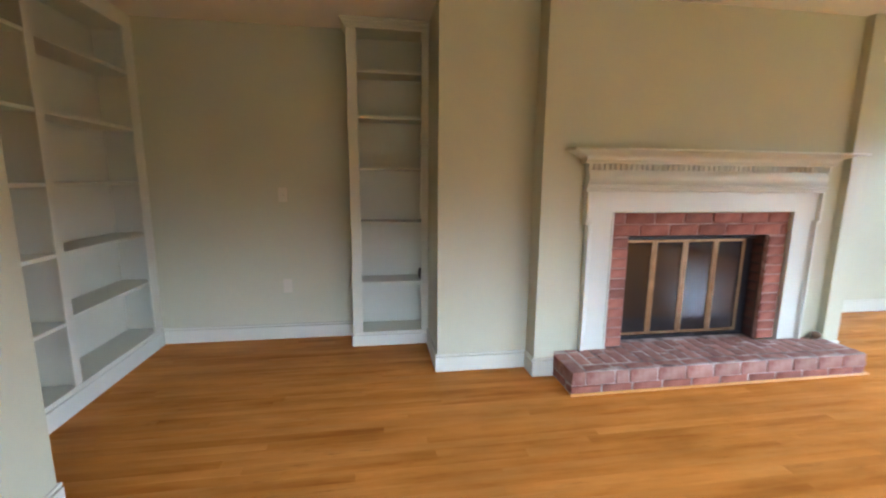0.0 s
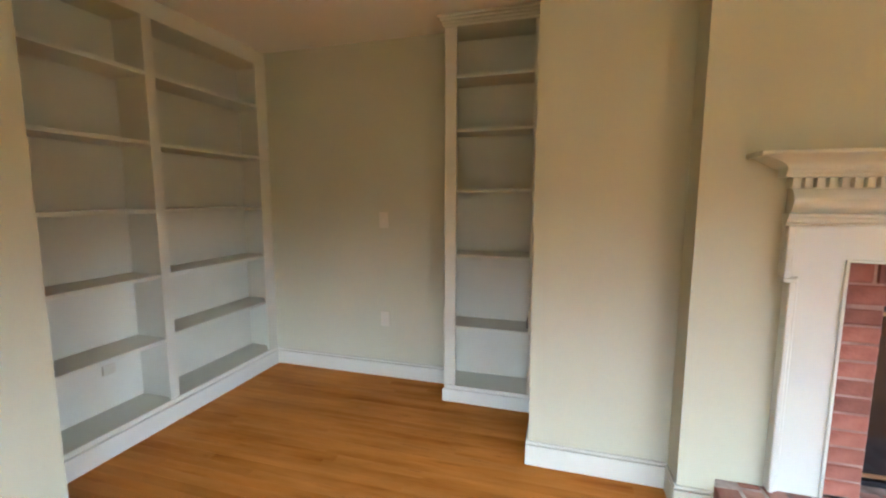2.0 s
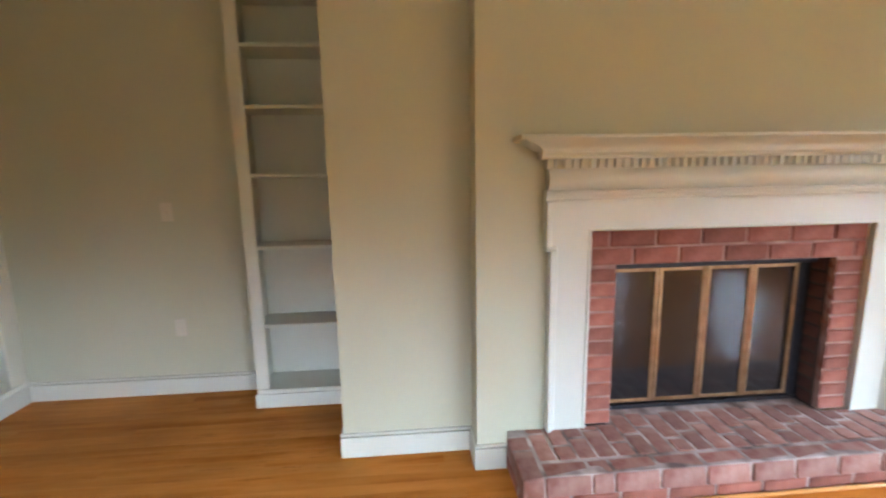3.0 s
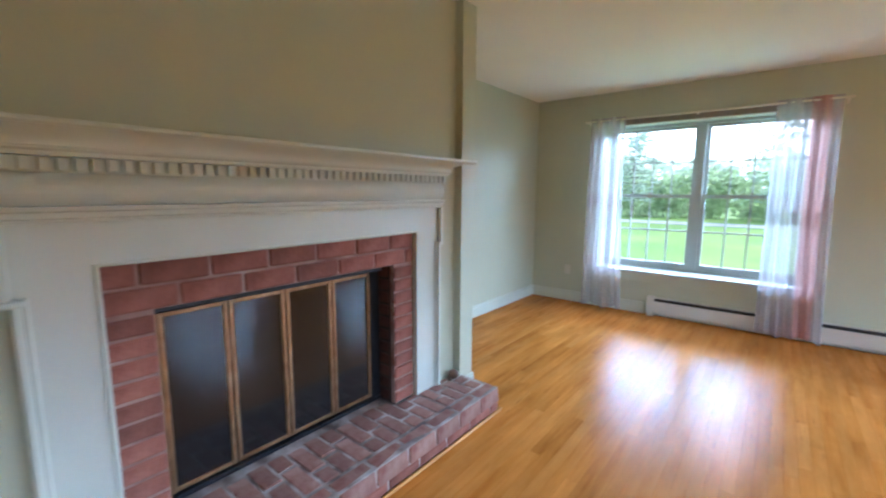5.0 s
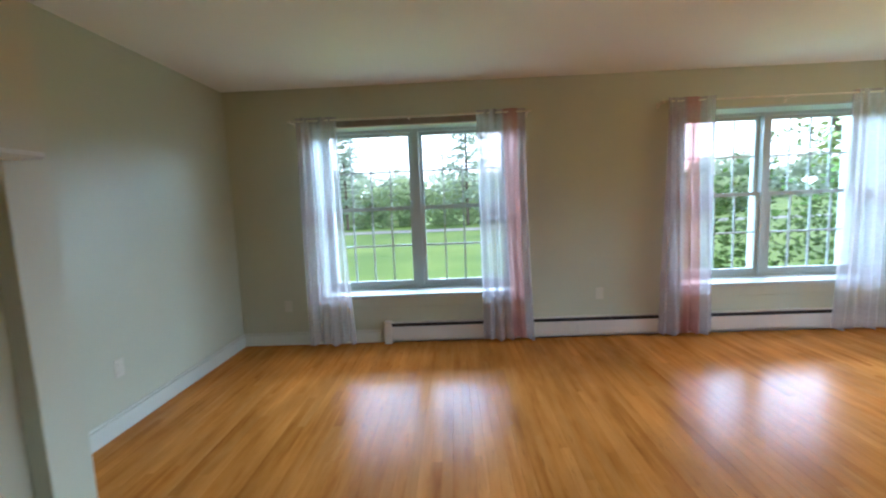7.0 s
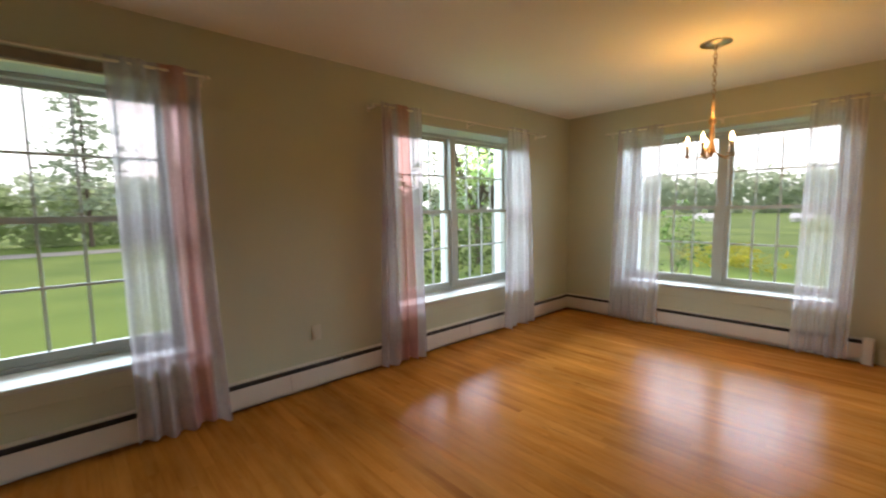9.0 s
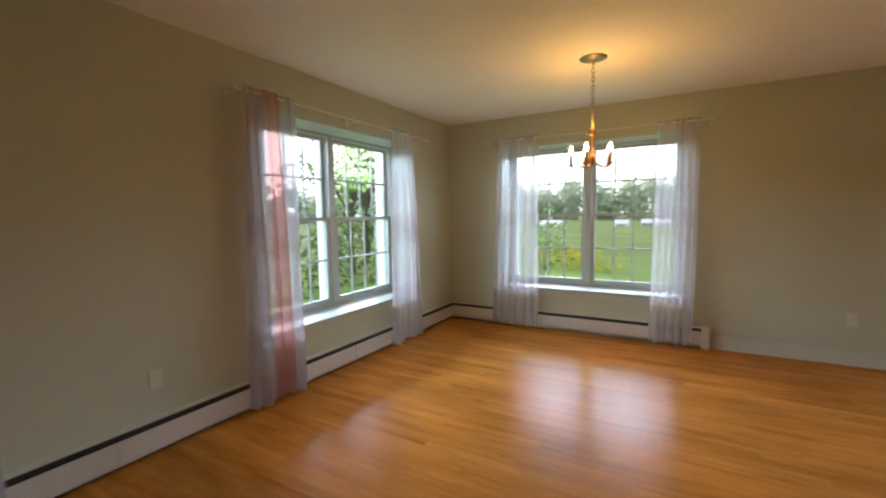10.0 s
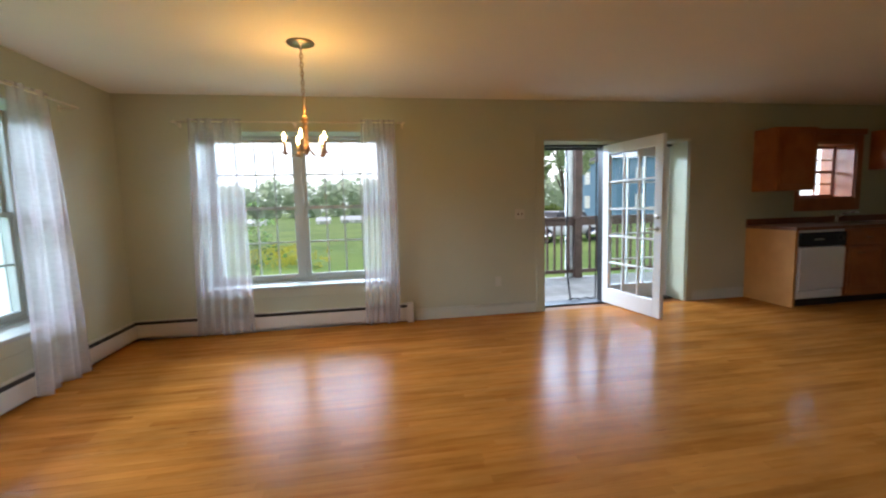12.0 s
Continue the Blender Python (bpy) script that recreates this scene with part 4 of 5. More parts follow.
box("body", (-0.55, -0.60, 0.09), (0.555, -0.001, 0.885), CHERRY, sinkcab, 0.002)
box("toe_kick", (-0.55, -0.08, 0.0), (0.555, -0.05, 0.09), DARK, sinkcab, 0.0)
for x0, x1 in ((-1.02, -0.52), (-0.50, 0.02)):
    cabinet_door(sinkcab, x0, x1, 0.70, 0.86, YF, (x0 + x1) / 2, 0.78, True)
    cabinet_door(sinkcab, x0, x1, 0.12, 0.68, YF, x0 + 0.36, 0.60)
base2 = thing("base_cabinet", (-2.0, YF, 0), "cherry wood base cabinet under the worktop", "cabinet")
box("body", (-0.95, -0.60, 0.0), (0.945, -0.001, 0.885), CHERRY, base2, 0.002)

top = thing("worktop", (0, YF, 0.89), "dark brown laminate worktop with backsplash", "worktop")
boxes("slab", [((-2.95, -0.622, 0.0), (0.76, 0.035, 0.036))], CARRARA, top, 0.003)
box("backsplash", (-2.95, -0.622, 0.037), (0.76, -0.600, 0.115), CARRARA, top, 0.003)
sink = thing("kitchen_sink", (-0.45, -2.45, 0.927), "stainless kitchen sink set in the worktop", "sink")
boxes("rim", [((-0.36, -0.2, 0.0), (0.36, -0.17, 0.008)), ((-0.36, 0.19, 0.0), (0.36, 0.22, 0.008)), ((-0.36, -0.17, 0.0), (-0.33, 0.19, 0.008)), ((0.33, -0.17, 0.0), (0.36, 0.19, 0.008)), ((-0.33, -0.17, 0.0), (0.33, 0.19, 0.002))], CHROME, sink, 0.001)
tap = thing("kitchen_tap", (-0.42, -2.62, 0.936), "chrome single-lever kitchen tap", "tap")
bm = add_tube(bmesh.new(), (0, 0, 0), (0, 0, 0.07), 0.024, 0.02)
part("body", bm, CHROME, tap, "", True)
bm = bmesh.new()
for a, b in zip(((0, 0, 0.05), (-0.02, 0.06, 0.10), (-0.05, 0.14, 0.125)), ((-0.02, 0.06, 0.10), (-0.05, 0.14, 0.125), (-0.075, 0.20, 0.115))):
    add_tube(bm, a, b, 0.012)
part("spout", bm, CHROME, tap, "", True)
part("lever", add_tube(bmesh.new(), (0, 0, 0.07), (0.10, 0.01, 0.10), 0.008), CHROME, tap, "", True)

upper = thing("wall_cabinet", (0.41, SOUTH, 1.345), "cherry wood wall cabinet above the dishwasher", "cabinet", "kitchen wall cabinets")
box("body", (-0.285, 0.002, 0.0), (0.285, 0.30, 0.755), CHERRY, upper, 0.003)
cabinet_door(upper, 0.13, 0.69, 1.355, 2.09, SOUTH + 0.301)
upper2 = thing("wall_cabinet", (-1.5, SOUTH, 1.60), "short cherry wood wall cabinet", "cabinet", "kitchen wall cabinets")
box("body", (-0.40, 0.002, 0.0), (0.40, 0.30, 0.50), CHERRY, upper2, 0.003)
cabinet_door(upper2, -1.89, -1.11, 1.61, 2.09, SOUTH + 0.301)

kw = tagged(new("window_4"), "small cherry framed kitchen window", kind="structure")
boxes("casing", [((-0.97, SOUTH, 1.08), (-0.88, SOUTH + 0.022, 2.06)), ((-0.02, SOUTH, 1.08), (0.05, SOUTH + 0.022, 2.06)), ((-0.88, SOUTH, 1.08), (-0.02, SOUTH + 0.022, 1.24)), ((-0.88, SOUTH, 1.96), (-0.02, SOUTH + 0.022, 2.06)), ((-1.0, SOUTH, 2.06), (0.08, SOUTH + 0.04, 2.13))], CHERRY, kw, 0.004)
boxes("lining", [((-0.88, SOUTH - THICK, 1.24), (-0.862, SOUTH, 1.96)), ((-0.038, SOUTH - THICK, 1.24), (-0.02, SOUTH, 1.96)), ((-0.862, SOUTH - THICK, 1.942), (-0.038, SOUTH, 1.96)), ((-0.862, SOUTH - THICK, 1.24), (-0.038, SOUTH, 1.258))], CHERRY, kw)
boxes("window_frame", [((-0.862, -3.06, 1.258), (-0.83, -3.02, 1.942)), ((-0.07, -3.06, 1.258), (-0.038, -3.02, 1.942)), ((-0.83, -3.06, 1.58), (-0.07, -3.02, 1.615)), ((-0.83, -3.06, 1.258), (-0.07, -3.02, 1.29)), ((-0.83, -3.06, 1.91), (-0.07, -3.02, 1.942))], CHERRY, kw, 0.002)
for i in (1, 2):
    box("muntin", (-0.83 + i * 0.253 - 0.008, -3.05, 1.29), (-0.83 + i * 0.253 + 0.008, -3.03, 1.91), CHERRY, kw, 0.002)
for z in (1.435, 1.76):
    box("muntin", (-0.83, -3.049, z - 0.008), (-0.07, -3.031, z + 0.008), CHERRY, kw, 0.002)
for i in range(3):
    for j, (z0, z1) in enumerate(((1.29, 1.427), (1.443, 1.58), (1.615, 1.752), (1.768, 1.91))):
        g = box("pane", (-0.83 + i * 0.253 + 0.008, -3.042, z0), (-0.83 + (i + 1) * 0.253 - 0.008, -3.038, z1), GLASS, kw, 0.0)
        g.visible_shadow = False


# ---- outdoors ----
GZ = -0.55
ground = bmesh.new()
bmesh.ops.create_circle(ground, cap_ends=True, segments=48, radius=900, matrix=Matrix.Translation((4, 0, GZ)))
structure(part("ground", ground, GRASS), "mown green lawn reaching to the woods")
structure(boxes("road", [((31, -90, GZ), (33.6, 90, GZ + 0.02))], PATH_GREY), "pale gravel lane across the lawn")


def cloud_bank():
    """Bright overcast sky low over the horizon, far beyond the woods."""
    m = emitter("overcast_sky", (0.93, 0.96, 1.0), 1.7)
    b = m.node_tree.nodes["Principled BSDF"]
    b.inputs["Base Color"].default_value = (0, 0, 0, 1)
    no = node(m, "ShaderNodeTexNoise", Scale=0.012, Detail=5.0)
    link(m, node(m, "ShaderNodeNewGeometry").outputs["Position"], no.inputs["Vector"])
    mr = node(m, "ShaderNodeMapRange")
    mr.inputs["To Min"].default_value, mr.inputs["To Max"].default_value = 1.9, 3.0
    link(m, no.outputs["Fac"], mr.inputs["Value"])
    link(m, mr.outputs["Result"], b.inputs["Emission Strength"])
    bm = bmesh.new()
    bmesh.ops.create_cone(bm, cap_ends=False, segments=64, radius1=420, radius2=420, depth=240, matrix=Matrix.Translation((4, 0, GZ + 118)))
    structure(part("backdrop", bm, m), "bright overcast sky above the woods")


cloud_bank()


def leaf_cloud(centres, count, size, rng, flat=0.6):
    """Small leaf blades scattered round (x, y, z, radius x, radius z) centres: vertices and faces."""
    verts, faces = [], []
    for cx, cy, cz, rr, rz in centres:
        for _ in range(count):
            while True:
                p = Vector((rng.uniform(-1, 1), rng.uniform(-1, 1), rng.uniform(-1, 1)))
                if 0.15 < p.length < 1:
                    break
            at = Vector((cx + p.x * rr, cy + p.y * rr, cz + p.z * rz))
            d = Vector((rng.uniform(-1, 1), rng.uniform(-1, 1), rng.uniform(-flat, flat))).normalized()
            s = d.cross(Vector((rng.uniform(-1, 1), rng.uniform(-1, 1), rng.uniform(-1, 1)))).normalized()
            k = size * rng.uniform(0.6, 1.4)
            n = len(verts)
            verts += [at - d * k, at + s * k * 0.55, at + d * k, at - s * k * 0.55]
            faces.append((n, n + 1, n + 2, n + 3))
    return verts, faces


def leaf_part(name, data, mat, parent=None, label=""):
    me = bpy.data.meshes.new(name)
    me.from_pydata(*[[tuple(v) for v in data[0]], [], data[1]])
    me.materials.append(mat)
    ob = new(name, me)
    ob.parent = parent
    if label:
        tagged(ob, label)
    return ob


def broad_tree(place, height, spread, seed, label, leaf=0.10, per=260, mat=None, slim=1.0):
    rng = random.Random(seed)
    t = thing("tree", place, label, "tree", "garden trees")
    bm = bmesh.new()
    fork, stout = height * 0.32, slim * height ** 0.8
    add_tube(bm, (0, 0, 0), (0.05, 0.03, fork), 0.028 * stout, 0.018 * stout, 9)
    centres = []
    for i in range(9):
        a = 2 * math.pi * i / 9 + rng.uniform(-0.3, 0.3)
        r = spread * rng.uniform(0.45, 1.0)
        e = Vector((r * math.cos(a), r * math.sin(a), height * rng.uniform(0.45, 0.95)))
        mid = Vector((e.x * 0.4, e.y * 0.4, fork + (e.z - fork) * 0.6))
        add_tube(bm, (0.05, 0.03, fork * rng.uniform(0.75, 1.0)), mid, 0.018 * stout, 0.010 * stout, 7)
        add_tube(bm, mid, e, 0.010 * stout, 0.003 * stout, 6)
        for f in (0.5, 0.8, 1.05):
            c = mid.lerp(e, f)
            k = spread * rng.uniform(0.20, 0.34)
            centres.append((c.x + rng.uniform(-k, k), c.y + rng.uniform(-k, k), c.z + rng.uniform(-k, k) * 0.6, k, k * 0.75))
    part("trunk", bm, BARK, t)
    leaf_part("crown", leaf_cloud(centres, per, leaf, rng), mat or LEAF, t)
    return t


def conifer(place, height, spread, seed, label):
    rng = random.Random(seed)
    t = thing("conifer", place, label, "tree", "garden conifers")
    bm = bmesh.new()
    add_tube(bm, (0, 0, 0), (0, 0, height), 0.010 * height, 0.004, 9)
    centres = []
    z = height * 0.12
    while z < height * 0.98:
        f = 1 - z / height
        n = 5
        for i in range(n):
            a = 2 * math.pi * i / n + rng.uniform(-0.7, 0.7) + 3 * z
            r = spread * (0.12 + 0.88 * f) * rng.uniform(0.35, 1.1)
            e = Vector((r * math.cos(a), r * math.sin(a), z + rng.uniform(-0.22, 0.12) * r))
            add_tube(bm, (0, 0, z), e, 0.012 + 0.02 * f, 0.004, 5, False)
            for g in (0.45, 0.75, 1.0):
                c = Vector((0, 0, z)).lerp(e, g)
                centres.append((c.x, c.y, c.z - 0.05, 0.20 * r + 0.12, 0.10 + 0.05 * r))
        z += height * rng.uniform(0.022, 0.036)
    part("trunk", bm, BARK, t)
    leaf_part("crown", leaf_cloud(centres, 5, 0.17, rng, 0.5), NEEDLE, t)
    return t


def belt(name, a, b, height, depth, count, size, seed, mat, label, kind="stuff"):
    """A row of crowns from a to b with an uneven top."""
    rng = random.Random(seed)
    a, b = Vector(a), Vector(b)
    centres = []
    n = max(6, int((b - a).length / (height * 0.15)))
    for i in range(n):
        p = a.lerp(b, (i + rng.uniform(-0.4, 0.4)) / n)
        h = height * rng.uniform(0.74, 1.0)
        for k in range(4):
            r = h * rng.uniform(0.20, 0.30)
            centres.append((p.x + rng.uniform(-depth, depth), p.y + rng.uniform(-depth, depth), GZ + h * (0.12 + 0.20 * k), r, r * 0.9))
    ob = leaf_part(name, leaf_cloud(centres, count, size, rng), mat)
    return tagged(ob, label, name.replace("_", " "), kind=kind)


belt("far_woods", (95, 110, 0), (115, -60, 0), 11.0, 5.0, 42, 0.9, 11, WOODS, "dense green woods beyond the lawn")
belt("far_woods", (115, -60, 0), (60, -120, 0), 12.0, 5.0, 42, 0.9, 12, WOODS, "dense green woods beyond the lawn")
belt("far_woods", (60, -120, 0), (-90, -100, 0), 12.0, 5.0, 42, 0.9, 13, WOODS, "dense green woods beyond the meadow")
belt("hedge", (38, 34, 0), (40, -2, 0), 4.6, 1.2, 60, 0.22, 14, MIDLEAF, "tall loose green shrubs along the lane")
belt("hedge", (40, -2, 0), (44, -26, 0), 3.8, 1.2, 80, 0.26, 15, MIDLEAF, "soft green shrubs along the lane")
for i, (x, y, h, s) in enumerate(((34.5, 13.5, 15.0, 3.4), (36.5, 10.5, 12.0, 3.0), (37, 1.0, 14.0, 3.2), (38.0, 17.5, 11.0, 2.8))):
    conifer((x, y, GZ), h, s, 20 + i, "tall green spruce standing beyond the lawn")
for i, (x, y, h, s) in enumerate(((14.5, -8.2, 6.0, 2.6), (17.5, -12.5, 7.5, 3.0), (13.5, -12.0, 4.0, 2.2))):
    broad_tree((x, y, GZ), h, s, 30 + i, "leafy green tree near the house corner", 0.10, 75)
for i, (x, y, h, s) in enumerate(((7.4, -5.3, 1.95, 0.5),)):
    broad_tree((x, y, GZ), h, s, 40 + i, "slender young tree with sparse leaves by the house", 0.045, 9, YOUNG, 0.3)
belt("shrubs", (13.6, -2.6, 0), (12.2, -8.4, 0), 3.0, 0.7, 60, 0.07, 52, YOUNG, "leafy yellow-green shrubs near the house corner")
belt("goldenrod", (9.6, -15.2, 0), (7.6, -11.4, 0), 0.75, 0.9, 13, 0.045, 50, YELLOW, "yellow flowering goldenrod in the grass")


def white_shed(place, w, h):
    s = thing("shed", place, "small low white shed across the field", "shed", "white sheds")
    eaves = h * 0.55
    box("wall", (-w / 2, -1.2, 0), (w / 2, 1.2, eaves), WHITE, s, 0.02)
    bm = bmesh.new()
    x = w / 2 + 0.12
    vs = [bm.verts.new(v) for v in ((-x, -1.35, eaves), (x, -1.35, eaves), (x, 1.35, eaves), (-x, 1.35, eaves), (-x, 0, h + 0.2), (x, 0, h + 0.2))]
    for f in ((0, 1, 5, 4), (2, 3, 4, 5), (0, 4, 3), (1, 2, 5), (0, 3, 2, 1)):
        bm.faces.new([vs[i] for i in f])
    part("roof", bm, WHITE, s)
    box("door", (-0.5, 1.2, 0), (0.4, 1.23, eaves * 0.92), SASH, s, 0.01)


white_shed((7.5, -57, GZ), 1.8, 0.75)
white_shed((9.2, -58, GZ), 1.1, 0.75)
white_shed((12.0, -56, GZ), 1.6, 0.7)
white_shed((20.9, -56, GZ), 2.8, 0.7)


def blue_house():
    h = thing("house", (-24, -41, GZ), "blue sided house with white windows", "house")
    box("wall", (-5, -4, 0), (5, 4, 6.2), BLUE, h, 0.02)
    bm = bmesh.new()
    vs = [bm.verts.new(v) for v in ((-5.4, -4.4, 6.2), (5.4, -4.4, 6.2), (5.4, 4.4, 6.2), (-5.4, 4.4, 6.2), (-5.4, 0, 8.6), (5.4, 0, 8.6))]
    for f in ((0, 1, 5, 4), (2, 3, 4, 5), (0, 4, 3), (1, 2, 5), (0, 3, 2, 1)):
        bm.faces.new([vs[i] for i in f])
    part("roof", bm, ROOFGREY, h)
    for z in (1.2, 3.9):
        for x in (-2.6, 2.4):
            w = boxes("window", [((x - 0.55, 4.0, z), (x + 0.55, 4.06, z + 1.4))], WHITE, h)
            box("pane", (x - 0.45, 4.06, z + 0.1), (x + 0.45, 4.07, z + 1.3), GLASS, w, 0.0)
        for y in (-1.8, 1.8):
            w = boxes("window", [((5.0, y - 0.55, z), (5.06, y + 0.55, z + 1.4))], WHITE, h)
            box("pane", (5.06, y - 0.45, z + 0.1), (5.07, y + 0.45, z + 1.3), GLASS, w, 0.0)


blue_house()


def parked_car(place, turn):
    c = thing("car", place, "silver grey car parked on the lawn", "car")
    c.rotation_euler = (0, 0, radians(turn))
    bm = bmesh.new()
    add_box(bm, (-2.1, -0.85, 0.28), (2.1, 0.85, 0.86), 0.14, 3)
    part("body", bm, SILVER, c, "", True)
    bm = bmesh.new()
    lower = [bm.verts.new(v) for v in ((-1.5, -0.78, 0.84), (1.15, -0.78, 0.84), (1.15, 0.78, 0.84), (-1.5, 0.78, 0.84))]
    upper = [bm.verts.new(v) for v in ((-1.05, -0.62, 1.40), (0.45, -0.62, 1.40), (0.45, 0.62, 1.40), (-1.05, 0.62, 1.40))]
    for i in range(4):
        bm.faces.new((lower[i], lower[(i + 1) % 4], upper[(i + 1) % 4], upper[i]))
    bm.faces.new(upper)
    bm.faces.new(lower[::-1])
    part("window_band", bm, BLACK, c, "dark car windows")
    box("roof", (-1.08, -0.64, 1.395), (0.48, 0.64, 1.46), SILVER, c, 0.025)
    for x in (-1.3, 1.3):
        for y in (-0.86, 0.86):
            w = part("wheel", add_tube(bmesh.new(), (x, y - 0.1, 0.32), (x, y + 0.1, 0.32), 0.32, None, 20), BLACK, c, "", True)
            part("rim", add_tube(bmesh.new(), (x, y * 1.02 - 0.1, 0.32), (x, y * 1.02 + 0.1, 0.32), 0.19, None, 16), CHROME, w, "", True)
    for y in (-0.6, 0.6):
        box("headlight", (2.06, y - 0.16, 0.60), (2.115, y + 0.16, 0.72), IVORY, c, 0.02)


parked_car((-3.6, -17.5, GZ), 12)
belt("shrubs", (-8, -26, 0), (-1.5, -27.5, 0), 2.0, 0.8, 100, 0.16, 60, LEAF, "rounded green shrubs on the far lawn")
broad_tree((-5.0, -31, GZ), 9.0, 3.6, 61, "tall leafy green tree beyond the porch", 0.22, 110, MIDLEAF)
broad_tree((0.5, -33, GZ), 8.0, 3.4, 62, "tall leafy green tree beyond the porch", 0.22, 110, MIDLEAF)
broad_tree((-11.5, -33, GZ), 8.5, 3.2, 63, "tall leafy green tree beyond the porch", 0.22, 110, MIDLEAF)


# ---- porch ----
porch = thing("porch_railing", (1.2, -5.1, -0.06), "brown stained wooden porch railing with square balusters", "railing")
po = Vector(porch.location)
box("top_rail", Vector((-2.4, -5.17, 0.99)) - po, Vector((4.6, -5.03, 1.03)) - po, RAILWOOD, porch, 0.004)
box("rail_board", Vector((-2.4, -5.12, 0.87)) - po, Vector((4.6, -5.08, 0.985)) - po, RAILWOOD, porch, 0.003)
box("bottom_rail", Vector((-2.4, -5.12, 0.02)) - po, Vector((4.6, -5.08, 0.08)) - po, RAILWOOD, porch, 0.003)
x = -2.3
while x < 4.6:
    if abs(x - 1.86) > 0.13:
        box("baluster", Vector((x - 0.017, -5.117, 0.081)) - po, Vector((x + 0.017, -5.083, 0.869)) - po, RAILWOOD, porch, 0.002)
    x += 0.135
for px in (1.86, 4.45, -2.3):
    post = thing("porch_post", (px, -5.1, -0.06), "brown stained porch post with a white face board", "post", "porch posts")
    box("post", (-0.07, -0.065, 0.0), (0.07, 0.065, 2.66), RAILWOOD, post, 0.005)
    box("face_board", (0.071, -0.065, 0.0), (0.20, -0.03, 2.66), WHITE, post, 0.003)
porch_beam = tagged(box("porch_beam", (-2.5, -5.18, 2.60), (4.7, -5.02, 2.80), RAILWOOD, None, 0.006), "brown beam over the porch posts", "beam")
deck = tagged(new("deck"), "weathered grey wooden porch deck", kind="structure")
board = bmesh.new()
add_box(board, (-3.6, -0.068, -0.03), (3.6, 0.068, 0.0), 0.003)
first = part("plank", board, DECKWOOD, deck)
first.location = (1.1, -3.29, -0.062)
for i in range(1, 14):
    nxt = new("plank", first.data)
    nxt.parent = deck
    nxt.location = (1.1, -3.29 - 0.142 * i, -0.062)
structure(boxes("deck_skirt", [((-2.5, -5.25, GZ), (4.7, -3.22, -0.10))], RAILWOOD), "dark boarding under the porch")


# ---- bricks ----
def brick_mesh(name, w, d, h, rng, round_front=0.0):
    """One worn brick about its centre: w along x, d along y, h up."""
    bm = bmesh.new()
    add_box(bm, (-w / 2, -d / 2, -h / 2), (w / 2, d / 2, h / 2), min(0.006, h * 0.12), 1)
    for v in bm.verts:
        v.co += Vector((rng.uniform(-1, 1), rng.uniform(-1, 1), rng.uniform(-1, 1))) * 0.0016
        if round_front and v.co.y < 0 and v.co.z > 0:
            v.co.y += round_front * (v.co.z / (h / 2)) ** 2
            v.co.z -= round_front * 0.25
    me = bpy.data.meshes.new(name)
    bm.to_mesh(me)
    bm.free()
    return me


BRNG = random.Random(77)
BRICKS = {}


def brick(parent, centre, w, d, h, mat, round_front=0.0):
    key = (round(w, 3), round(d, 3), round(h, 3), mat.name, round_front, BRNG.randrange(3))
    if key not in BRICKS:
        BRICKS[key] = brick_mesh("brick", w, d, h, BRNG, round_front)
        BRICKS[key].materials.append(mat)
    ob = new("brick", BRICKS[key])
    ob.parent = parent
    ob.location = Vector(centre) - Vector(parent.location)
    return ob


surround = thing("brick_surround", (3.9975, 3.385, 0.152), "red brick fireplace surround with pale mortar", "fireplace surround")
so = Vector(surround.location)
for lo, hi in (((3.284, 3.372, 0.152), (3.4275, 3.3995, 1.1115)), ((4.5595, 3.372, 0.152), (4.711, 3.3995, 1.1115)), ((3.4275, 3.372, 0.946), (4.5595, 3.3995, 1.1115)),
               ((4.5595, 3.3996, 0.152), (4.5735, 3.54, 0.944)), ((3.4145, 3.3996, 0.152), (3.4275, 3.54, 0.944)), ((3.4275, 3.3996, 0.947), (4.5595, 3.54, 0.96))):
    lo, hi = Vector(lo) - so, Vector(hi) - so
    # mortar of the inner returns is coloured near-black for their shade
    boxes("mortar_bed", [(lo, hi)], SOOT_SHADE if lo.y > 0 else MORTAR_RED, surround)
COURSE = 0.0712
for k in range(11):
    z = 0.152 + COURSE * (k + 0.5)
    brick(surround, (3.356, 3.3865, z), 0.141, 0.044, COURSE - 0.010, BRICK)
    brick(surround, (4.635, 3.3865, z), 0.149, 0.044, COURSE - 0.010, BRICK)
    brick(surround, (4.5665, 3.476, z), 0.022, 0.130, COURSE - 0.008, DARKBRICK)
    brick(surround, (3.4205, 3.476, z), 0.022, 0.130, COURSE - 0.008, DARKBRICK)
for k, (z0, z1) in enumerate(((0.948, 1.023), (1.033, 1.111))):
    x = 3.285 - (0.12 if k % 2 else 0.0)
    while x < 4.71:
        lo, hi = max(x, 3.285), min(x + 0.218, 4.710)
        if hi - lo > 0.03:
            brick(surround, ((lo + hi) / 2, 3.3865, (z0 + z1) / 2), hi - lo, 0.044, z1 - z0, BRICK)
        x += 0.228
surround.location, surround.scale = (3.957, 3.355, 0.152), (0.976, 1, 1)

hearth = thing("brick_hearth", (3.96, 3.18, 0), "raised red brick hearth with worn mortar joints", "hearth")
ho = Vector(hearth.location)
HX0, HX1, HY0, HY1 = 2.873, 5.06, 2.992, 3.334
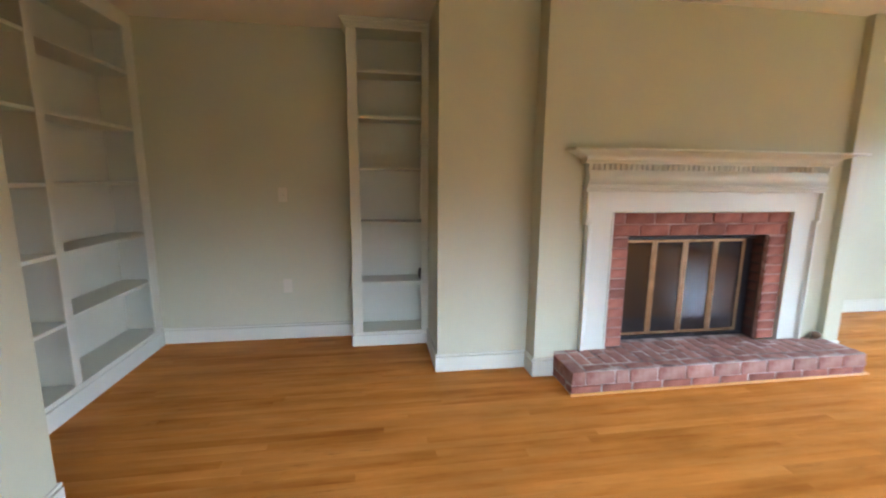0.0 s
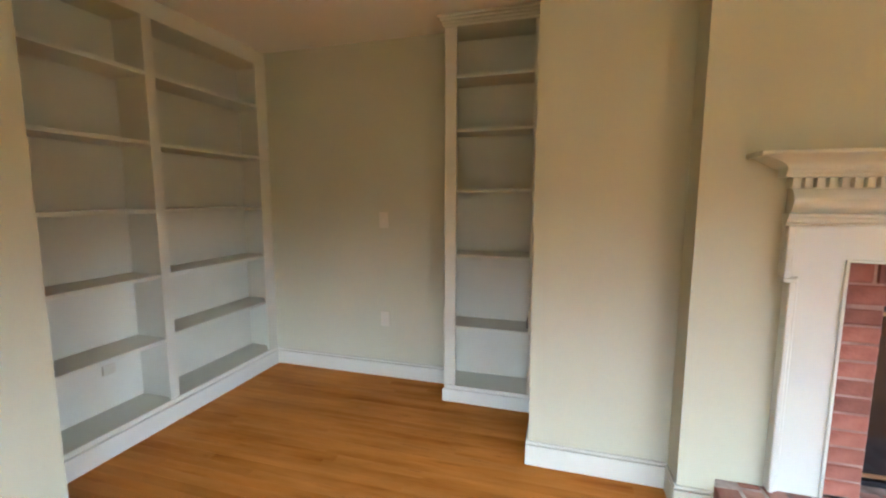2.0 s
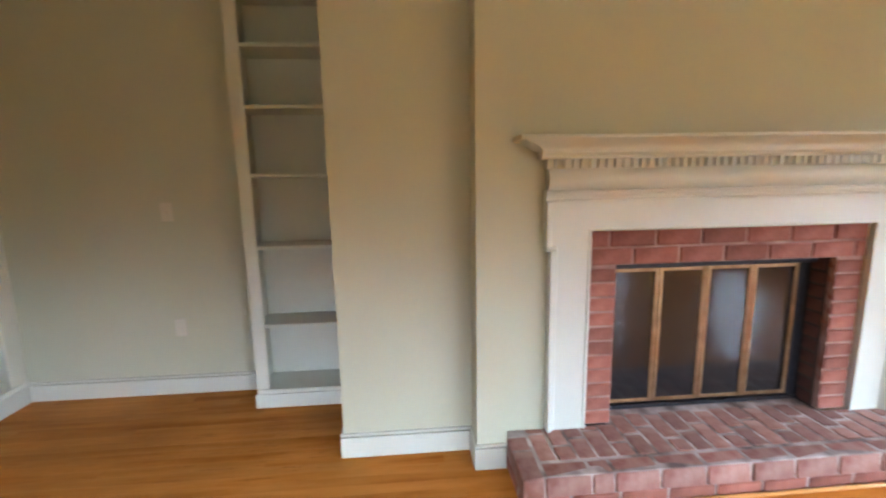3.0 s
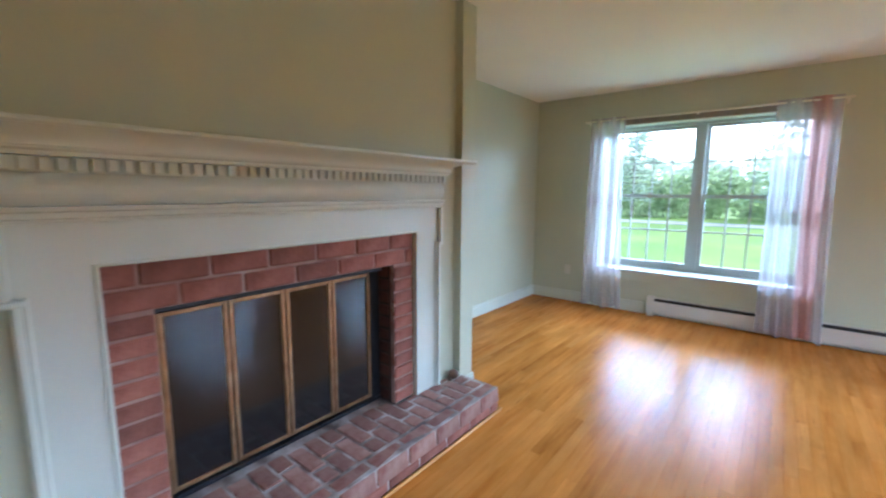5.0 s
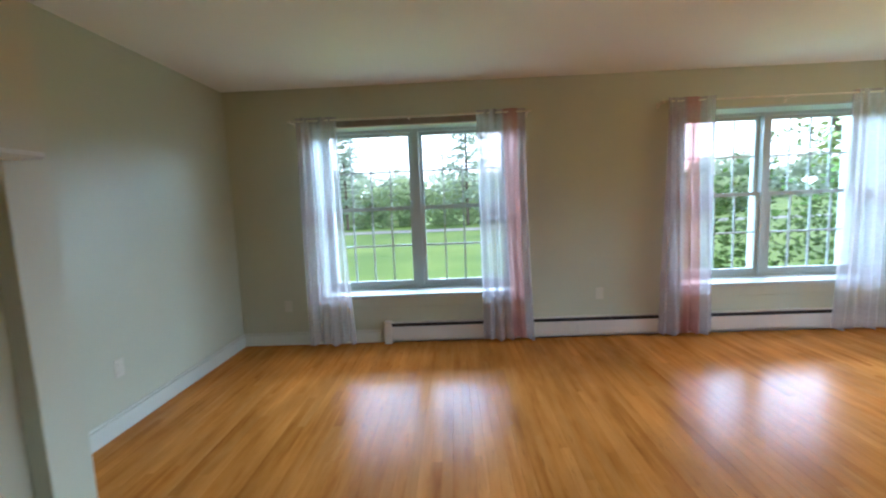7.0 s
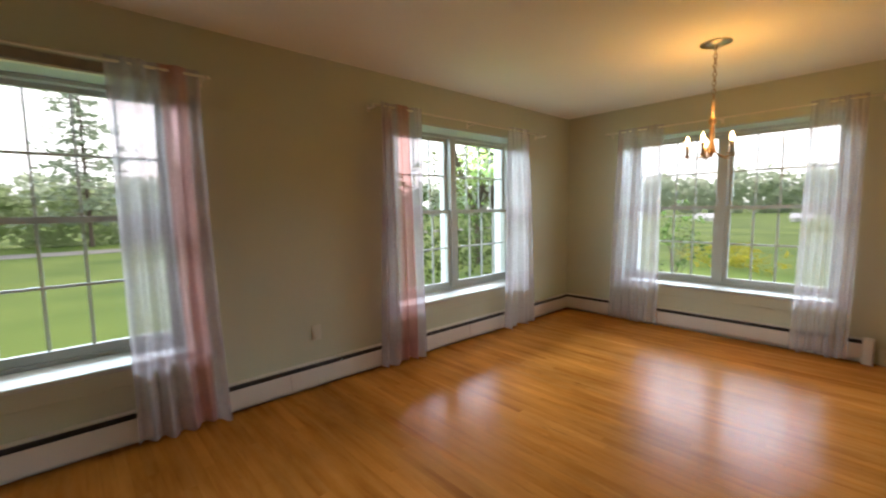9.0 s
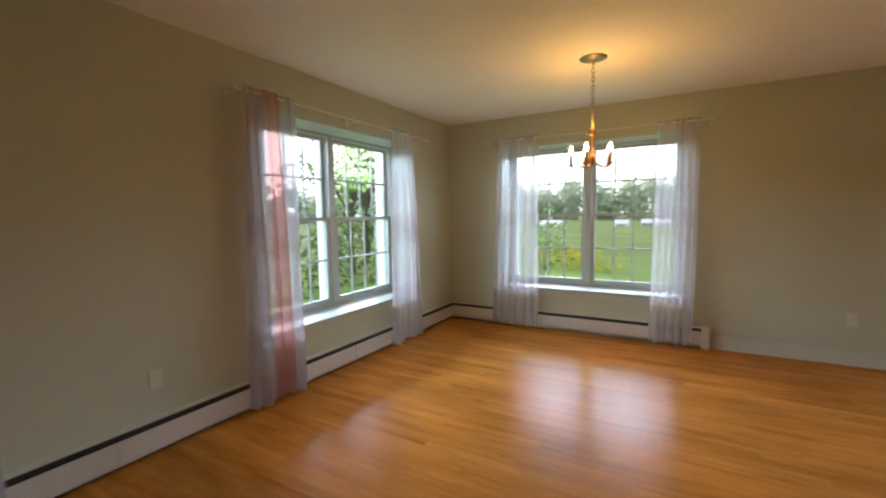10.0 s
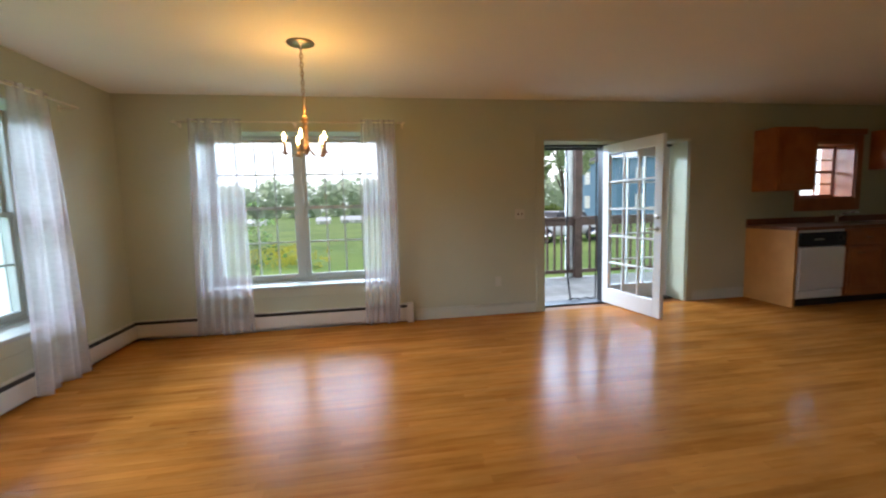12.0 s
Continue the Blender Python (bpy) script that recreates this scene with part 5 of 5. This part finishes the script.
for lo, hi in (((HX0 + 0.006, HY0 + 0.014, 0), (HX1 - 0.006, 3.279, 0.148)), ((2.8785, 3.279, 0), (5.0285, HY1, 0.148)), ((3.386, HY1, 0), (4.503, 3.52, 0.1485))):
    boxes("mortar_bed", [(Vector(lo) - ho, Vector(hi) - ho)], MORTAR, hearth)
x = HX0 + 0.096
while x < HX1 - 0.02:
    w = min(BRNG.choice((0.20, 0.20, 0.20, 0.095)), HX1 - x)
    if HX1 - (x + w) < 0.06:
        w = HX1 - x
    brick(hearth, (x + w / 2, HY0 + 0.048, 0.106), round(w - 0.010, 2), 0.094, 0.090, HBRICK, 0.014)
    x += w
x = HX0
while x < HX1 - 0.01:
    w = min(0.21, HX1 - x)
    brick(hearth, (x + w / 2, HY0 + 0.052, 0.029), round(w - 0.010, 2), 0.088, 0.052, BRICK)
    x += w
brick(hearth, (HX0 + 0.046, HY0 + 0.092, 0.106), 0.090, 0.184, 0.090, HBRICK)
brick(hearth, (HX0 + 0.046, HY0 + 0.236, 0.106), 0.090, 0.094, 0.090, HBRICK)
brick(hearth, (HX0 + 0.046, HY0 + 0.200, 0.029), 0.088, 0.195, 0.052, BRICK)
brick(hearth, (HX1 - 0.046, HY0 + 0.20, 0.029), 0.088, 0.190, 0.052, BRICK)
x, k = HX0 + 0.098, 0
while x < HX1 - 0.05:
    w = 0.0895
    inner = 3.385 < x and x + w < 4.505
    y_end = 3.415 if inner else (HY1 if x + w < 5.027 else 3.276)
    y = HY0 + 0.104 - (0.0, 0.10, 0.05)[k % 3]
    while y < y_end - 0.02:
        a, b = max(y, HY0 + 0.104), min(y + 0.198, y_end)
        if b - a > 0.03:
            brick(hearth, (x + w / 2, (a + b) / 2, 0.106 + BRNG.uniform(-0.0015, 0.0015)), round(w - 0.007, 3), round(b - a - 0.007, 2), 0.090, HBRICK)
        y += 0.203
    x += w
    k += 1
box("shoe_moulding", Vector((HX0 - 0.012, HY0 - 0.016, 0.0)) - ho, Vector((HX1 + 0.012, HY0 - 0.001, 0.016)) - ho, MAPLE, hearth, 0.005, "honey wood strip along the hearth")
box("shoe_moulding", Vector((HX1 + 0.001, HY0 - 0.001, 0.0)) - ho, Vector((HX1 + 0.014, 3.262, 0.016)) - ho, MAPLE, hearth, 0.005)


# ---- oak strip floor ----
floor_ob = bpy.data.objects["floor"]
PRNG = random.Random(9)
STRIP = 0.0572


def plank_data(x0, x1, y0, y1):
    c = 0.00035
    top = [(x0 + c, y0 + c, 0.0), (x1 - c, y0 + c, 0.0), (x1 - c, y1 - c, 0.0), (x0 + c, y1 - c, 0.0)]
    low = [(x0 + 0.0002, y0 + 0.0002, -0.0014), (x1 - 0.0002, y0 + 0.0002, -0.0014), (x1 - 0.0002, y1 - 0.0002, -0.0014), (x0 + 0.0002, y1 - 0.0002, -0.0014)]
    base = [(p[0], p[1], -0.015) for p in low]
    faces = [(0, 1, 2, 3)] + [(4 + i, 4 + (i + 1) % 4, (i + 1) % 4, i) for i in range(4)] + [(8 + i, 8 + (i + 1) % 4, 4 + (i + 1) % 4, 4 + i) for i in range(4)]
    return top + low + base, faces


near, rest = [], []
row = 0
y = SOUTH
while y < NORTH - 0.01:
    y1 = min(y + STRIP, NORTH)
    x = WEST + PRNG.uniform(-1.0, 0.0)
    while x < EAST:
        length = PRNG.choice((0.5, 0.8, 1.1, 1.5, 1.9, 2.3)) + PRNG.uniform(-0.1, 0.1)
        a, b = max(x, WEST), min(x + length, EAST)
        if b - a > 0.05:
            close = 2.35 < y < 2.98 or (0.2 < y <= 2.35 and 1.2 < (a + b) / 2 < 7.2)
            (near if close and len(near) < 300 else rest).append((a, b, y, y1))
        x += length
    y += STRIP
for a, b, y0, y1 in near:
    me = bpy.data.meshes.new("plank")
    v, f = plank_data(a, b, y0, y1)
    me.from_pydata(v, [], f)
    me.materials.append(PLANK)
    ob = new("plank", me)
    ob.parent = floor_ob
verts, faces = [], []
for a, b, y0, y1 in rest:
    v, f = plank_data(a, b, y0, y1)
    n = len(verts)
    verts += v
    faces += [tuple(i + n for i in q) for q in f]
me = bpy.data.meshes.new("planks")
me.from_pydata(verts, [], faces)
me.materials.append(PLANK_REST)
others = new("planks", me)
others.parent = floor_ob
tagged(others, "honey oak strips with glossy varnish", kind="stuff")
